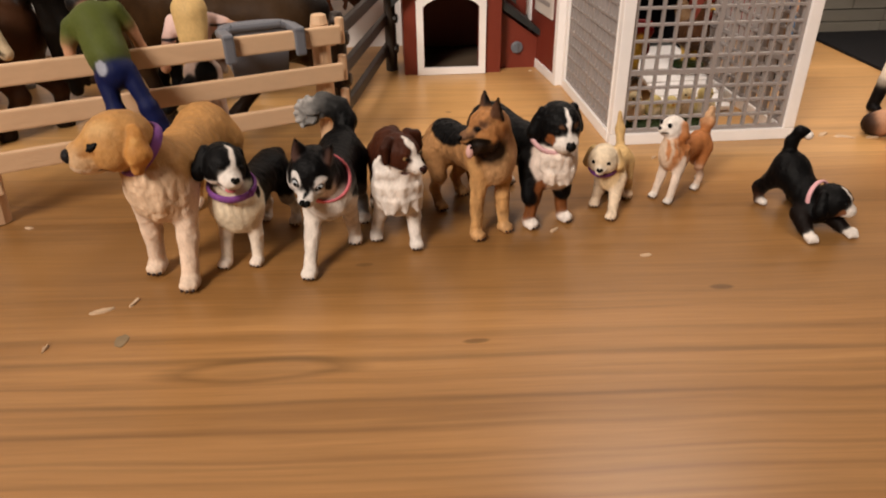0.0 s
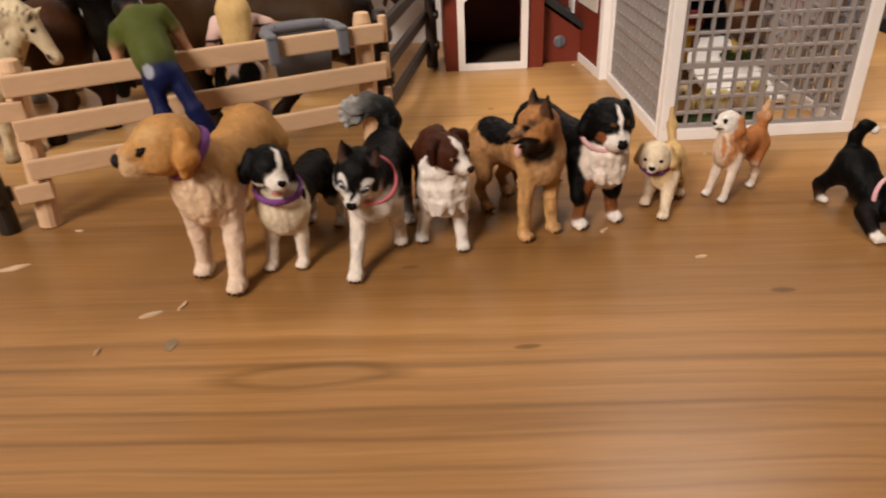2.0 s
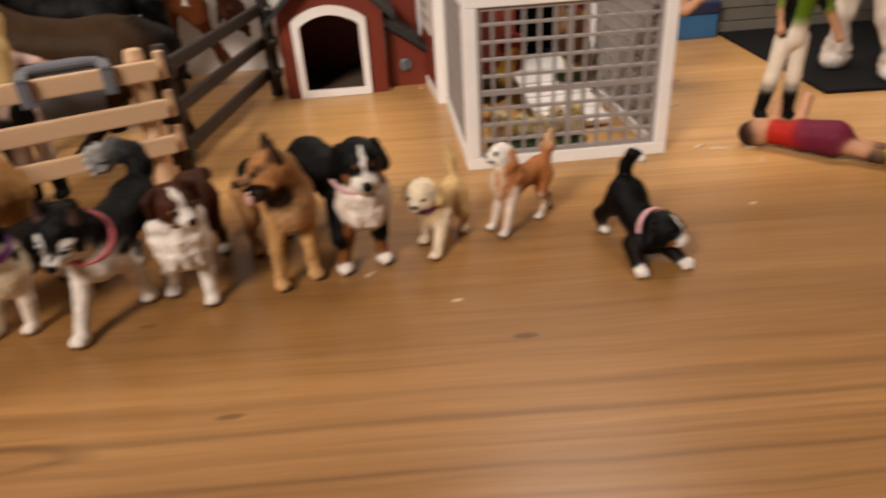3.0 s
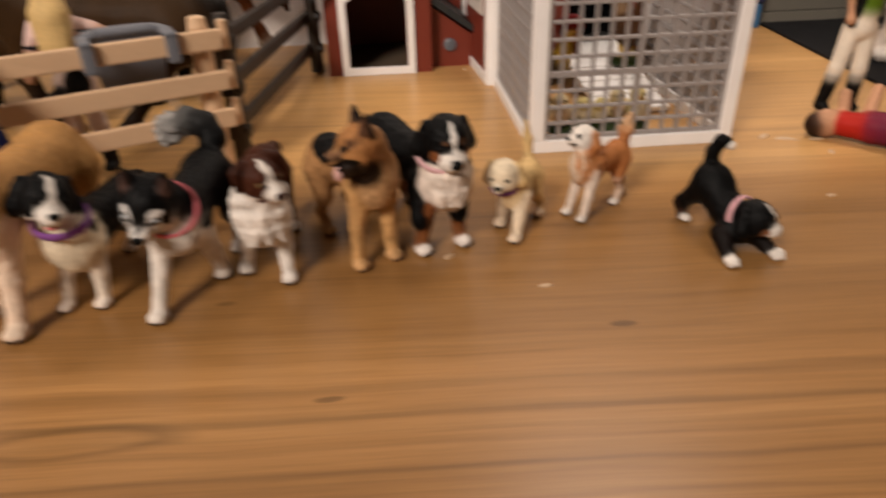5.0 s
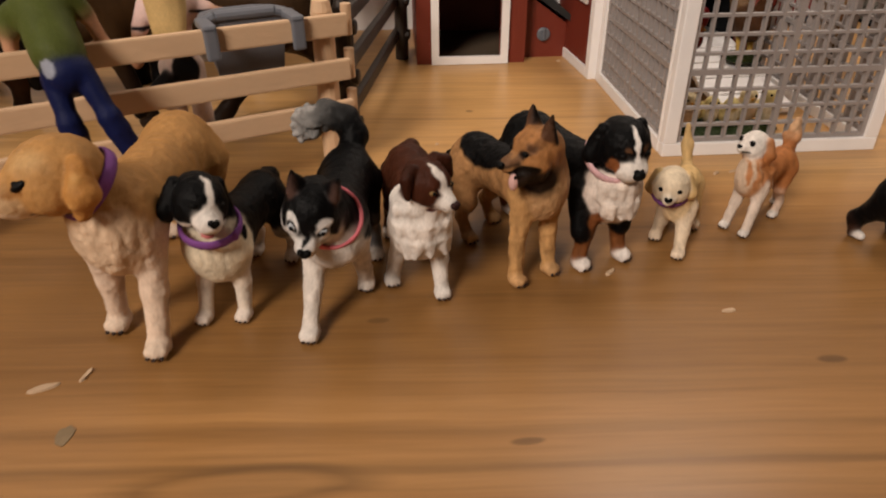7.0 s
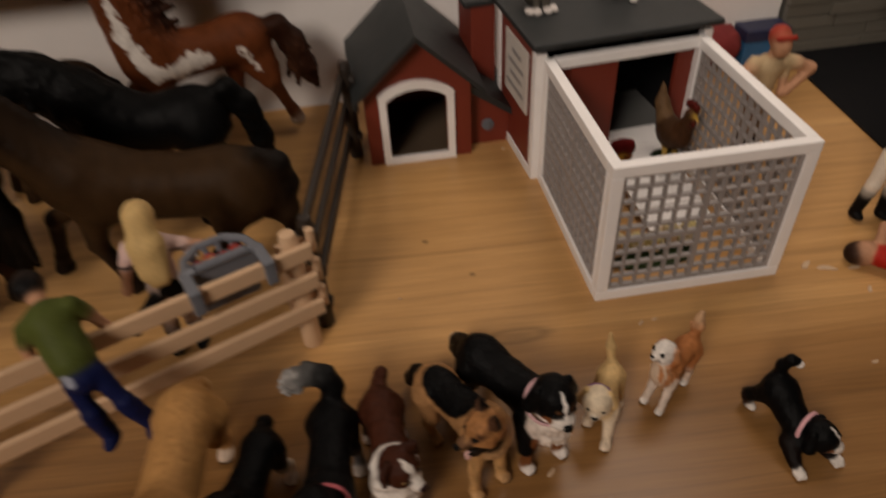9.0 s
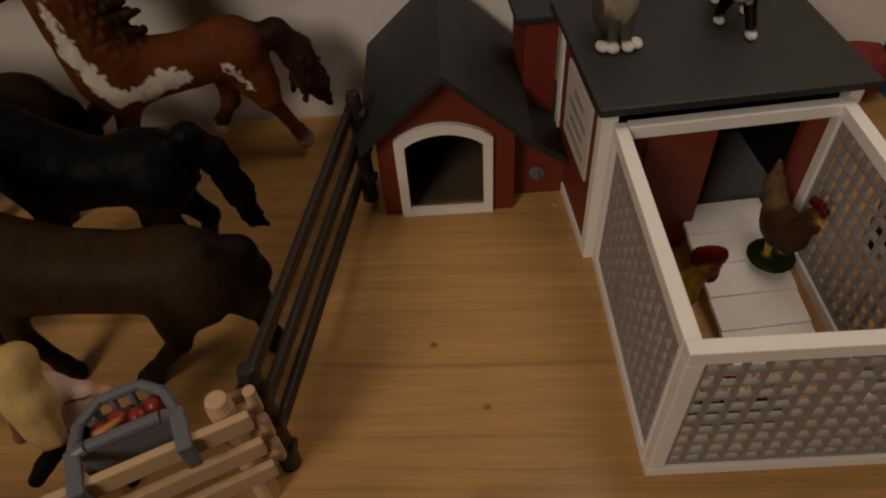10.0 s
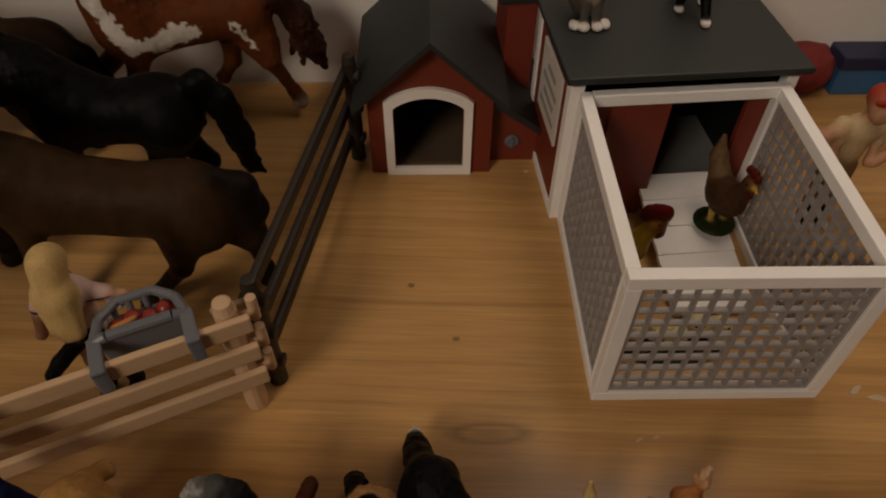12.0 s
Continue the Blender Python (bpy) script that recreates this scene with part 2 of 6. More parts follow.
def part(name, bm, material, parent=None, label="", smooth=False):
    """Links a bmesh in plan units as one mesh, its origin at its middle."""
    mesh = bpy.data.meshes.new(name)
    lo = Vector([min(v.co[i] for v in bm.verts) for i in range(3)])
    hi = Vector([max(v.co[i] for v in bm.verts) for i in range(3)])
    mid = (lo + hi) / 2 if parent else Vector(((lo.x + hi.x) / 2, (lo.y + hi.y) / 2, lo.z))
    for v in bm.verts:
        v.co = (v.co - mid) * U
    bmesh.ops.recalc_face_normals(bm, faces=bm.faces)
    if smooth:
        for f in bm.faces:
            f.smooth = True
    bm.to_mesh(mesh)
    bm.free()
    mesh.materials.append(material)
    ob = new(name, mesh)
    AT[ob] = mid * U
    ob.location = mid * U
    if parent:
        ob.parent = parent
        ob.location = mid * U - AT[parent]
    if label:
        ob["label"] = label
    return ob


def slab(x0, x1, y0, y1, z0, z1, bevel=0.0006, m=None, bm=None):
    bm = bm or bmesh.new()
    made = bmesh.ops.create_cube(bm, size=1.0)["verts"]
    for v in made:
        v.co = Vector(((x0 + x1) / 2 + v.co.x * (x1 - x0), (y0 + y1) / 2 + v.co.y * (y1 - y0), (z0 + z1) / 2 + v.co.z * (z1 - z0)))
        if m:
            v.co = m @ v.co
    if bevel:
        edges = list({e for v in made for e in v.link_edges})
        bmesh.ops.bevel(bm, geom=edges, offset=bevel, segments=2, affect="EDGES", profile=0.6)
    return bm


def rod(a, b, ra, rb=None, bm=None, sides=14):
    """A tapered round bar between two points, with softened ends."""
    bm = bm or bmesh.new()
    a, b = Vector(a), Vector(b)
    rb = ra if rb is None else rb
    turn = (b - a).to_track_quat("Z", "Y").to_matrix()
    rings, long = [], (b - a).length
    for s, k in ((0.0, 0.75), (0.12 * ra / long if long else 0, 1.0), (0.5, 1.0), (1 - 0.12 * rb / long, 1.0), (1.0, 0.75)):
        r = (ra + (rb - ra) * s) * k
        rings.append([bm.verts.new(a + (b - a) * s + turn @ Vector((r * math.cos(q), r * math.sin(q), 0))) for q in [2 * math.pi * i / sides for i in range(sides)]])
    for p, q in zip(rings, rings[1:]):
        for i in range(sides):
            bm.faces.new((p[i], p[(i + 1) % sides], q[(i + 1) % sides], q[i]))
    bm.faces.new(rings[0][::-1])
    bm.faces.new(rings[-1])
    return bm


def sweep(points, radius, bm=None, sides=10):
    bm = bm or bmesh.new()
    for a, b in zip(points, points[1:]):
        rod(a, b, radius, bm=bm, sides=sides)
    return bm


def prism(outline, y0, y1, bm=None, axis="y"):
    """A flat outline of (x, z) pushed from y0 to y1."""
    bm = bm or bmesh.new()
    put = (lambda p, d: (p[0], d, p[1])) if axis == "y" else (lambda p, d: (d, p[0], p[1]))
    a = [bm.verts.new(put(p, y0)) for p in outline]
    b = [bm.verts.new(put(p, y1)) for p in outline]
    bm.faces.new(a)
    bm.faces.new(b[::-1])
    for i in range(len(a)):
        j = (i + 1) % len(a)
        bm.faces.new((a[i], b[i], b[j], a[j]))
    return bm


def band(outer, inner, y0, y1):
    """The frame between two outlines with equal counts, pushed from y0 to y1."""
    bm = bmesh.new()
    q = [[bm.verts.new((x, y, z)) for x, z in line] for line in (outer, inner) for y in (y0, y1)]
    n = len(outer)
    for i in range(n):
        j = (i + 1) % n
        for a, b in ((q[0], q[2]), (q[3], q[1]), (q[1], q[0]), (q[2], q[3])):
            bm.faces.new((a[i], a[j], b[j], b[i]))
    return bm


# ---- figurines: smooth clay bodies with painted coats ----
def hashed(i, j, k):
    h = (i * 374761393 + j * 668265263 + k * 2147483647) & 0xFFFFFFFF
    h = ((h ^ (h >> 13)) * 1274126177) & 0xFFFFFFFF
    return ((h ^ (h >> 16)) & 0xFFFF) / 65535.0


def clouds(p, size):
    """Value noise from 0 to 1 at the points p."""
    q = p / size
    base = np.floor(q).astype(np.int64)
    f = q - base
    f = f * f * (3 - 2 * f)
    out = np.zeros(len(p))
    for a in (0, 1):
        for b in (0, 1):
            for c in (0, 1):
                w = (f[:, 0] if a else 1 - f[:, 0]) * (f[:, 1] if b else 1 - f[:, 1]) * (f[:, 2] if c else 1 - f[:, 2])
                out += w * hashed(base[:, 0] + a, base[:, 1] + b, base[:, 2] + c)
    return out


class Clay:
    """Rounded limbs and lumps that melt together into one skin, each with its colour."""

    def __init__(self, cell=0.00045, soft=0.00025, move=(0.0, 0.0, 0.0)):
        self.move = Vector(move)
        self.cell, self.soft, self.lumps, self.dabs, self.bits, self.ruffs = cell, soft, [], [], [], []

    def limb(self, a, b, ra, rb, col, k=0.0022):
        self.lumps.append(("limb", np.array(a, float), np.array(b, float), ra, rb, col, k))

    def chain(self, points, radii, cols, k=0.002):
        cols = cols if isinstance(cols, list) else [cols] * len(points)
        for i in range(len(points) - 1):
            self.limb(points[i], points[i + 1], radii[i], radii[i + 1], cols[i], k)

    def ball(self, c, r, col, k=0.002, turn=None):
        self.lumps.append(("ball", np.array(c, float), np.array(r, float), np.array(turn.to_3x3() if turn else np.eye(3)), 0, col, k))

    def dab(self, c, r, col, turn=None, soft=0.0005):
        """Paint on the skin within an ellipsoid."""
        self.dabs.append((np.array(c, float), np.array(r, float), np.array(turn.to_3x3() if turn else np.eye(3)), col, soft))

    def bead(self, c, r, col, turn=None):
        self.bits.append(("bead", Vector(c), r if isinstance(r, tuple) else (r, r, r), turn, col))

    def ring(self, c, axis, big, small, col, tall=1.6):
        self.bits.append(("ring", Vector(c), Vector(axis), (big, small, tall), col))

    def ruff(self, c, r, deep):
        """Thick tufted fur within a ball."""
        self.ruffs.append((np.array(c, float), r, deep))

    @staticmethod
    def far(l, p):
        if l[0] == "limb":
            a, ba = l[1], l[2] - l[1]
            t = np.clip(((p - a) @ ba) / max(ba @ ba, 1e-12), 0, 1)
            return np.linalg.norm(p - a - t[..., None] * ba, axis=-1) - (l[3] + (l[4] - l[3]) * t)
        q = (p - l[1]) @ l[3] / l[2]
        k0 = np.linalg.norm(q, axis=-1)
        k1 = np.linalg.norm(q / l[2], axis=-1)
        return k0 * (k0 - 1.0) / np.maximum(k1, 1e-9)

    def box(self, l):
        if l[0] == "limb":
            r = max(l[3], l[4])
            return np.minimum(l[1], l[2]) - r, np.maximum(l[1], l[2]) + r
        r = np.sqrt(((l[3] * l[2]) ** 2).sum(axis=1))
        return l[1] - r, l[1] + r

    def skin(self):
        c = self.cell
        boxes = [self.box(l) for l in self.lumps]
        lo = np.min([b[0] for b in boxes], axis=0) - 4 * c
        hi = np.max([b[1] for b in boxes], axis=0) + 4 * c
        size = np.ceil((hi - lo) / c).astype(int) + 1
        field = np.full(size, 0.02, np.float64)
        for l, (b0, b1) in zip(self.lumps, boxes):
            i0 = np.maximum(((b0 - lo - l[6]) / c).astype(int) - 2, 0)
            i1 = np.minimum(((b1 - lo + l[6]) / c).astype(int) + 3, size)
            s = tuple(slice(i0[q], i1[q]) for q in range(3))
            axes = [lo[q] + c * np.arange(i0[q], i1[q]) for q in range(3)]
            p = np.stack(np.meshgrid(*axes, indexing="ij"), axis=-1)
            d, e, k = self.far(l, p), field[s], l[6]
            h = np.clip(0.5 + 0.5 * (e - d) / k, 0, 1)
            field[s] = e + (d - e) * h - k * h * (1 - h)
        inside = field < 0
        corner = [np.array(o) for o in np.ndindex(2, 2, 2)]
        view = lambda f, o: f[o[0]:size[0] - 1 + o[0], o[1]:size[1] - 1 + o[1], o[2]:size[2] - 1 + o[2]]
        count = sum(view(inside, o).astype(int) for o in corner)
        live = np.argwhere((count > 0) & (count < 8))
        index = np.full(size - 1, -1, int)
        index[tuple(live.T)] = np.arange(len(live))
        total, hits = np.zeros((len(live), 3)), np.zeros(len(live))
        for ax in range(3):
            for o in corner:
                if o[ax]:
                    continue
                e = o.copy()
                e[ax] = 1
                va, vb = field[tuple((live + o).T)], field[tuple((live + e).T)]
                cut = (va < 0) != (vb < 0)
                t = np.where(cut, va / np.where(cut, va - vb, 1), 0)
                pt = np.tile(o.astype(float), (len(live), 1))
                pt[:, ax] += t
                total += pt * cut[:, None]
                hits += cut
        verts = lo + c * (live + total / hits[:, None])
        quads = []
        for ax in range(3):
            b, d = (ax + 1) % 3, (ax + 2) % 3
            s0 = [slice(1, -1)] * 3
            s0[ax] = slice(0, -1)
            s1 = list(s0)
            s1[ax] = slice(1, None)
            s1 = [slice(1, -1) if q != ax else slice(1, None) for q in range(3)]
            va, vb = inside[tuple(s0)], inside[tuple(s1)]
            at = np.argwhere(va != vb)
            flip = va[tuple(at.T)]
            at = at + 1
            at[:, ax] -= 1
            eb, ed = np.eye(3, dtype=int)[b], np.eye(3, dtype=int)[d]
            keep = (at[:, 0] < size[0] - 1) & (at[:, 1] < size[1] - 1) & (at[:, 2] < size[2] - 1)
            at, flip = at[keep], flip[keep]
            q = np.stack([index[tuple((at - eb - ed).T)], index[tuple((at - ed).T)], index[tuple(at.T)], index[tuple((at - eb).T)]], axis=1)
            q[~flip] = q[~flip][:, ::-1]
            quads.append(q[(q >= 0).all(axis=1)])
        return verts, np.concatenate(quads)

    def coat(self, p, ragged):
        j = p + ragged * (np.stack([clouds(p + s, 0.0016) for s in (0.0, 3.0, 7.0)], axis=1) - 0.5)
        far = np.stack([self.far(l, j) for l in self.lumps], axis=1)
        w = np.exp(-(far - far.min(axis=1, keepdims=True)) / self.soft)
        col = w @ np.array([l[5] for l in self.lumps]) / w.sum(axis=1, keepdims=True)
        for c, r, turn, paint, soft in self.dabs:
            q = (j - c) @ turn / r
            k0 = np.linalg.norm(q, axis=1)
            d = k0 * (k0 - 1) / np.maximum(np.linalg.norm(q / r, axis=1), 1e-9)
            f = np.clip(0.5 - d / soft, 0, 1)[:, None]
            col = col * (1 - f) + np.array(paint) * f
        return np.clip(col, 0, 1) ** 1.14

    def build(self, name, label, category, fur=0.0003, wave=0.0016, ragged=0.0012, group="", relief_tone=0.32):
        verts, quads = self.skin()
        # fur relief along the skin's normal
        mesh = bpy.data.meshes.new(name)
        mesh.from_pydata(verts.tolist(), [], quads.tolist())
        mesh.update()
        normal = np.zeros(len(verts) * 3)
        mesh.vertices.foreach_get("normal", normal)
        bpy.data.meshes.remove(mesh)
        colour = self.coat(verts, ragged)
        relief = clouds(verts * np.array((1, 1, 0.5)), wave) - 0.5 + 0.5 * (clouds(verts + 5, wave / 2) - 0.5)
        deep = np.full(len(verts), fur)
        tuft = 2.4 * np.abs(clouds(verts * np.array((1, 1, 0.62)) + 2, 0.0026) - 0.5) - 0.45 + 0.5 * (clouds(verts + 9, 0.0011) - 0.5)
        for c, r, d in self.ruffs:
            near = np.clip(1.6 - np.linalg.norm(verts - c, axis=1) / r, 0, 1)
            relief = relief * (1 - near) + tuft * near
            deep = deep * (1 - near) + d * near
        # coat colour goes darker in the relief's hollows, paler on its ridges
        colour = colour * np.clip(1.0 + relief_tone * relief, 0.55, 1.35)[:, None]
        verts = verts + normal.reshape(-1, 3) * (deep * relief)[:, None]
        allv, allf, allc = [verts], [quads.tolist()], [colour]
        start = len(verts)
        for bit in self.bits:
            bm = bmesh.new()
            if bit[0] == "bead":
                bmesh.ops.create_uvsphere(bm, u_segments=12, v_segments=8, radius=1.0)
                m = Matrix.Translation(bit[1]) @ (bit[3].to_4x4() if bit[3] else Matrix()) @ Matrix.Diagonal((*bit[2], 1))
            else:
                big, small, tall = bit[3]
                n1, n2 = 28, 8
                vs = [[bm.verts.new(((big + small * math.cos(b)) * math.cos(a), (big + small * math.cos(b)) * math.sin(a), small * tall * math.sin(b))) for b in [2 * math.pi * j / n2 for j in range(n2)]] for a in [2 * math.pi * i / n1 for i in range(n1)]]
                for i in range(n1):
                    for j in range(n2):
                        bm.faces.new((vs[i][j], vs[(i + 1) % n1][j], vs[(i + 1) % n1][(j + 1) % n2], vs[i][(j + 1) % n2]))
                m = Matrix.Translation(bit[1]) @ bit[2].to_track_quat("Z", "Y").to_matrix().to_4x4()
            bm.verts.index_update()
            allv.append(np.array([m @ v.co for v in bm.verts]))
            allf.append([[v.index + start for v in f.verts] for f in bm.faces])
            allc.append(np.tile(np.array(bit[4]), (len(bm.verts), 1)))
            start += len(bm.verts)
            bm.free()
        v, f, c = np.concatenate(allv), [q for part_faces in allf for q in part_faces], np.concatenate(allc)
        lo, hi = v.min(axis=0), v.max(axis=0)
        base = np.array(((lo[0] + hi[0]) / 2, (lo[1] + hi[1]) / 2, lo[2]))
        mesh = bpy.data.meshes.new(name)
        mesh.from_pydata(((v - base) * U).tolist(), [], f)
        mesh.polygons.foreach_set("use_smooth", [True] * len(mesh.polygons))
        at = mesh.color_attributes.new("coat", "FLOAT_COLOR", "POINT")
        at.data.foreach_set("color", np.concatenate([np.clip(c, 0, 1), np.ones((len(c), 1))], axis=1).ravel())
        mesh.materials.append(PAINT)
        mesh.update()
        ob = new(name, mesh)
        ob.location = (Vector(base) + self.move) * U
        return tagged(ob, label, category, group)


def mixv(a, b, s):
    return tuple(p + (q - p) * s for p, q in zip(a, b))


def facing(gaze, tilt=0.0):
    """Axes of a head that looks along gaze: x forward, y to its left, z up."""
    f = Vector(gaze).normalized()
    left = Vector((0, 0, 1)).cross(f).normalized()
    up = f.cross(left)
    return Matrix((f, left, up)).transposed() @ Matrix.Rotation(radians(tilt), 3, "X")


INK, SNOW = (0.004, 0.004, 0.004), (0.72, 0.67, 0.62)


def dog_head(c, at, gaze, s, top, cheek, muzzle, ears, ear_col, long=1.25, tilt=0.0, eye=INK, jaw=None, nose=INK, mask=None, ear_in=None, rim=None, ear_h=1.0):
    """A dog's head of skull radius s; ears are 'drop', 'flap', 'fold', 'prick' or 'feather'. Gives back its frame."""
    r = facing(gaze, tilt)
    at = Vector(at)
    w = lambda x, y, z: tuple(at + r @ Vector((x * s, y * s, z * s)))
    k = 0.20 * s
    c.ball(at, (s * 1.05, s * 0.92, s * 0.90), top, k, r)
    c.ball(w(0.25, 0.42, -0.28), (s * 0.62, s * 0.5, s * 0.55), cheek, k, r)
    c.ball(w(0.25, -0.42, -0.28), (s * 0.62, s * 0.5, s * 0.55), cheek, k, r)
    c.limb(w(0.6, 0, -0.22), w(0.6 + 0.72 * long, 0, -0.30), 0.50 * s, 0.36 * s, muzzle, k)
    c.limb(w(0.5, 0, -0.50), w(0.45 + 0.62 * long, 0, -0.58), 0.36 * s, 0.22 * s, jaw or muzzle, k * 0.8)
    for side in (1, -1):
        c.ball(w(0.62, 0.30 * side, 0.22), (s * 0.22, s * 0.2, s * 0.16), top, k * 0.7, r)
        if ears == "drop":
            c.limb(w(-0.35, 0.74 * side, 0.40), w(-0.15, 0.98 * side, -0.52), 0.26 * s, 0.40 * s, ear_col, k * 0.25)
        elif ears == "flap":
            c.limb(w(-0.42, 0.76 * side, 0.30), w(-0.30, 0.95 * side, -0.30), 0.26 * s, 0.40 * s, ear_col, k * 0.22)
            c.limb(w(-0.30, 0.95 * side, -0.30), w(-0.12, 0.92 * side, -0.78), 0.40 * s, 0.20 * s, ear_col, k * 0.22)
        elif ears == "fold":
            c.limb(w(-0.2, 0.62 * side, 0.70), w(-0.02, 1.02 * side, 0.55), 0.28 * s, 0.24 * s, ear_col, k * 0.5)
            c.limb(w(-0.02, 1.02 * side, 0.55), w(0.18, 1.12 * side, -0.12), 0.27 * s, 0.16 * s, ear_col, k * 0.4)
        elif ears == "prick":
            c.limb(w(-0.25, 0.50 * side, 0.62), w(-0.30, 0.68 * side, 0.62 + 0.93 * ear_h), 0.36 * s, 0.07 * s, ear_col, k * 0.5)
            c.limb(w(-0.05, 0.60 * side, 0.70), w(-0.20, 0.68 * side, 0.62 + 0.76 * ear_h), 0.20 * s, 0.05 * s, ear_in or ear_col, k * 0.3)
        elif ears == "feather":
            c.limb(w(-0.35, 0.70 * side, 0.35), w(-0.60, 0.95 * side, -0.50), 0.36 * s, 0.44 * s, ear_col, k * 0.4)
            c.limb(w(-0.60, 0.95 * side, -0.50), w(-0.55, 0.85 * side, -1.55), 0.42 * s, 0.18 * s, ear_col, k * 0.4)
        place = w(0.84, 0.45 * side, 0.18)
        if mask:
            c.dab(w(0.75, 0.48 * side, 0.18), (0.36 * s, 0.29 * s, 0.39 * s), mask, r, 0.0004)
        if rim:
            c.dab(place, (0.25 * s, 0.21 * s, 0.17 * s), rim, r, 0.0003)
        pale_eye = 0.95 if eye != INK else 1.0
        c.bead(place, (0.13 * s, 0.16 * s * pale_eye, 0.12 * s * pale_eye), eye, r)
        if eye != INK:
            c.bead(w(0.935, 0.475 * side, 0.20), 0.075 * s, INK)
        c.bead(w(0.66 + 1.02 * long, 0.09 * side, -0.16), (0.14 * s, 0.13 * s, 0.13 * s), nose, r)
    c.bead(w(0.66 + 1.02 * long, 0, -0.23), (0.15 * s, 0.17 * s, 0.14 * s), nose, r)
    # lip line
    for side in (1, -1):
        for q in range(4):
            c.dab(w(0.62 + 0.27 * long * q, (0.44 - 0.055 * q) * side, -0.47 + 0.03 * abs(q - 1)), (0.16 * s, 0.06 * s, 0.030 * s), mixv(muzzle, (0.02, 0.012, 0.010), 0.6), r, 0.0003)
    return w


def dog(c, chest, rump, rc, rr, head, feet, cols, leg=0.0024, neck_r=0.75):
    """Body, neck and four legs. cols: back, belly, bib, fore leg, hind leg, paw."""
    back, belly, bib, fore, hind, toes = cols
    ch, ru = Vector(chest), Vector(rump)
    ax = facing((ch.x - ru.x, ch.y - ru.y, 0.001))
    f = ax.col[0]
    mid = ch.lerp(ru, 0.5)
    c.ball(ch, (rc * 1.15, rc, rc * 1.15), back, rc * 0.5, ax)
    c.ball(ru, (rr * 1.1, rr * 0.95, rr * 1.15), back, rr * 0.5, ax)
    c.limb(ch + Vector((0, 0, rc * 0.1)), ru + Vector((0, 0, rr * 0.15)), rc * 0.92, rr * 0.9, back, rc * 0.5)
    c.limb(ch - Vector((0, 0, rc * 0.45)), mid - Vector((0, 0, rc * 0.2)), rc * 0.65, rr * 0.62, belly, rc * 0.4)
    c.ball(ch + f * rc * 0.55 - Vector((0, 0, rc * 0.12)), (rc * 0.72, rc * 0.82, rc * 1.1), bib, rc * 0.4, ax)
    hd = Vector(head)
    c.limb(ch + f * rc * 0.25 + Vector((0, 0, rc * 0.45)), hd, rc * 0.85, rc * neck_r, back, rc * 0.5)
    c.limb(ch + f * rc * 0.60 + Vector((0, 0, rc * 0.35)), hd + Vector((0, 0, -rc * 0.35)), rc * 0.62, rc * neck_r * 0.7, bib, rc * 0.35)
    for i, (fx, fy) in enumerate(feet):
        col, body, r = (fore, ch, rc) if i < 2 else (hind, ru, rr)
        side = 1 if (Vector((fx, fy, 0)) - Vector((body.x, body.y, 0))).dot(ax.col[1]) > 0 else -1
        hip = body + ax.col[1] * side * r * 0.62 + (f * r * 0.25 if i < 2 else -f * r * 0.1) - Vector((0, 0, r * 0.25))
        foot = Vector((fx, fy, leg * 0.85))
        if i < 2:
            knee = hip.lerp(foot, 0.52) - f * leg * 0.25
            c.limb(hip, knee, leg * 1.75, leg * 1.08, back if fore == back else col, leg * 0.9)
            c.limb(knee, foot, leg * 1.08, leg * 0.90, col, leg * 0.6)
        else:
            knee = hip.lerp(foot, 0.45) + f * leg * 0.9
            hock = hip.lerp(foot, 0.72) - f * leg * 1.2
            c.limb(hip, knee, r * 0.70, leg * 1.25, back, leg)
            c.limb(knee, hock, leg * 1.2, leg * 0.85, col, leg * 0.6)
            c.limb(hock, foot, leg * 0.85, leg * 0.85, col, leg * 0.5)
        c.ball(foot + f * leg * 0.55 + Vector((0, 0, leg * 0.02)), (leg * 1.35, leg * 1.08, leg * 0.85), toes, leg * 0.5, ax)
        for q in (-0.5, 0.0, 0.5):
            c.ball(foot + f * leg * (1.25 - abs(q) * 0.35) + ax.col[1] * q * leg * 1.25 - Vector((0, 0, leg * 0.10)), (leg * 0.62, leg * 0.42, leg * 0.66), toes, leg * 0.12, ax)
            c.bead(foot + f * leg * (1.85 - abs(q) * 0.35) + ax.col[1] * q * leg * 1.25 - Vector((0, 0, leg * 0.38)), leg * 0.20, (0.05, 0.035, 0.03))


# ---- the room ----
def setting(name, x0, x1, y0, y1, z0, z1, material):
    return tagged(part(name, slab(x0, x1, y0, y1, z0, z1, 0), material), kind="structure")


BACK = 0.210
setting("wall_north", -1.9, 1.9, BACK, BACK + 0.1, -0.62, 1.5, PLASTER)
setting("wall_south", -1.9, 1.9, -2.1, -2.0, -0.62, 1.5, ROOM)
setting("wall_west", -2.0, -1.9, -2.1, BACK + 0.1, -0.62, 1.5, ROOM)
setting("wall_east", 1.9, 2.0, -2.1, BACK + 0.1, -0.62, 1.5, ROOM)
setting("floor", -2.0, 2.0, -2.1, BACK + 0.1, -0.72, -0.62, BOARDS)
setting("ceiling", -2.0, 2.0, -2.1, BACK + 0.1, 1.5, 1.6, CEIL)

table = thing("table", (0, -0.15, -0.62), "wide brown wood-grain table against a plaster wall", "table")
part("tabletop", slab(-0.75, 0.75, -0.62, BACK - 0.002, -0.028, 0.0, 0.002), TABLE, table)
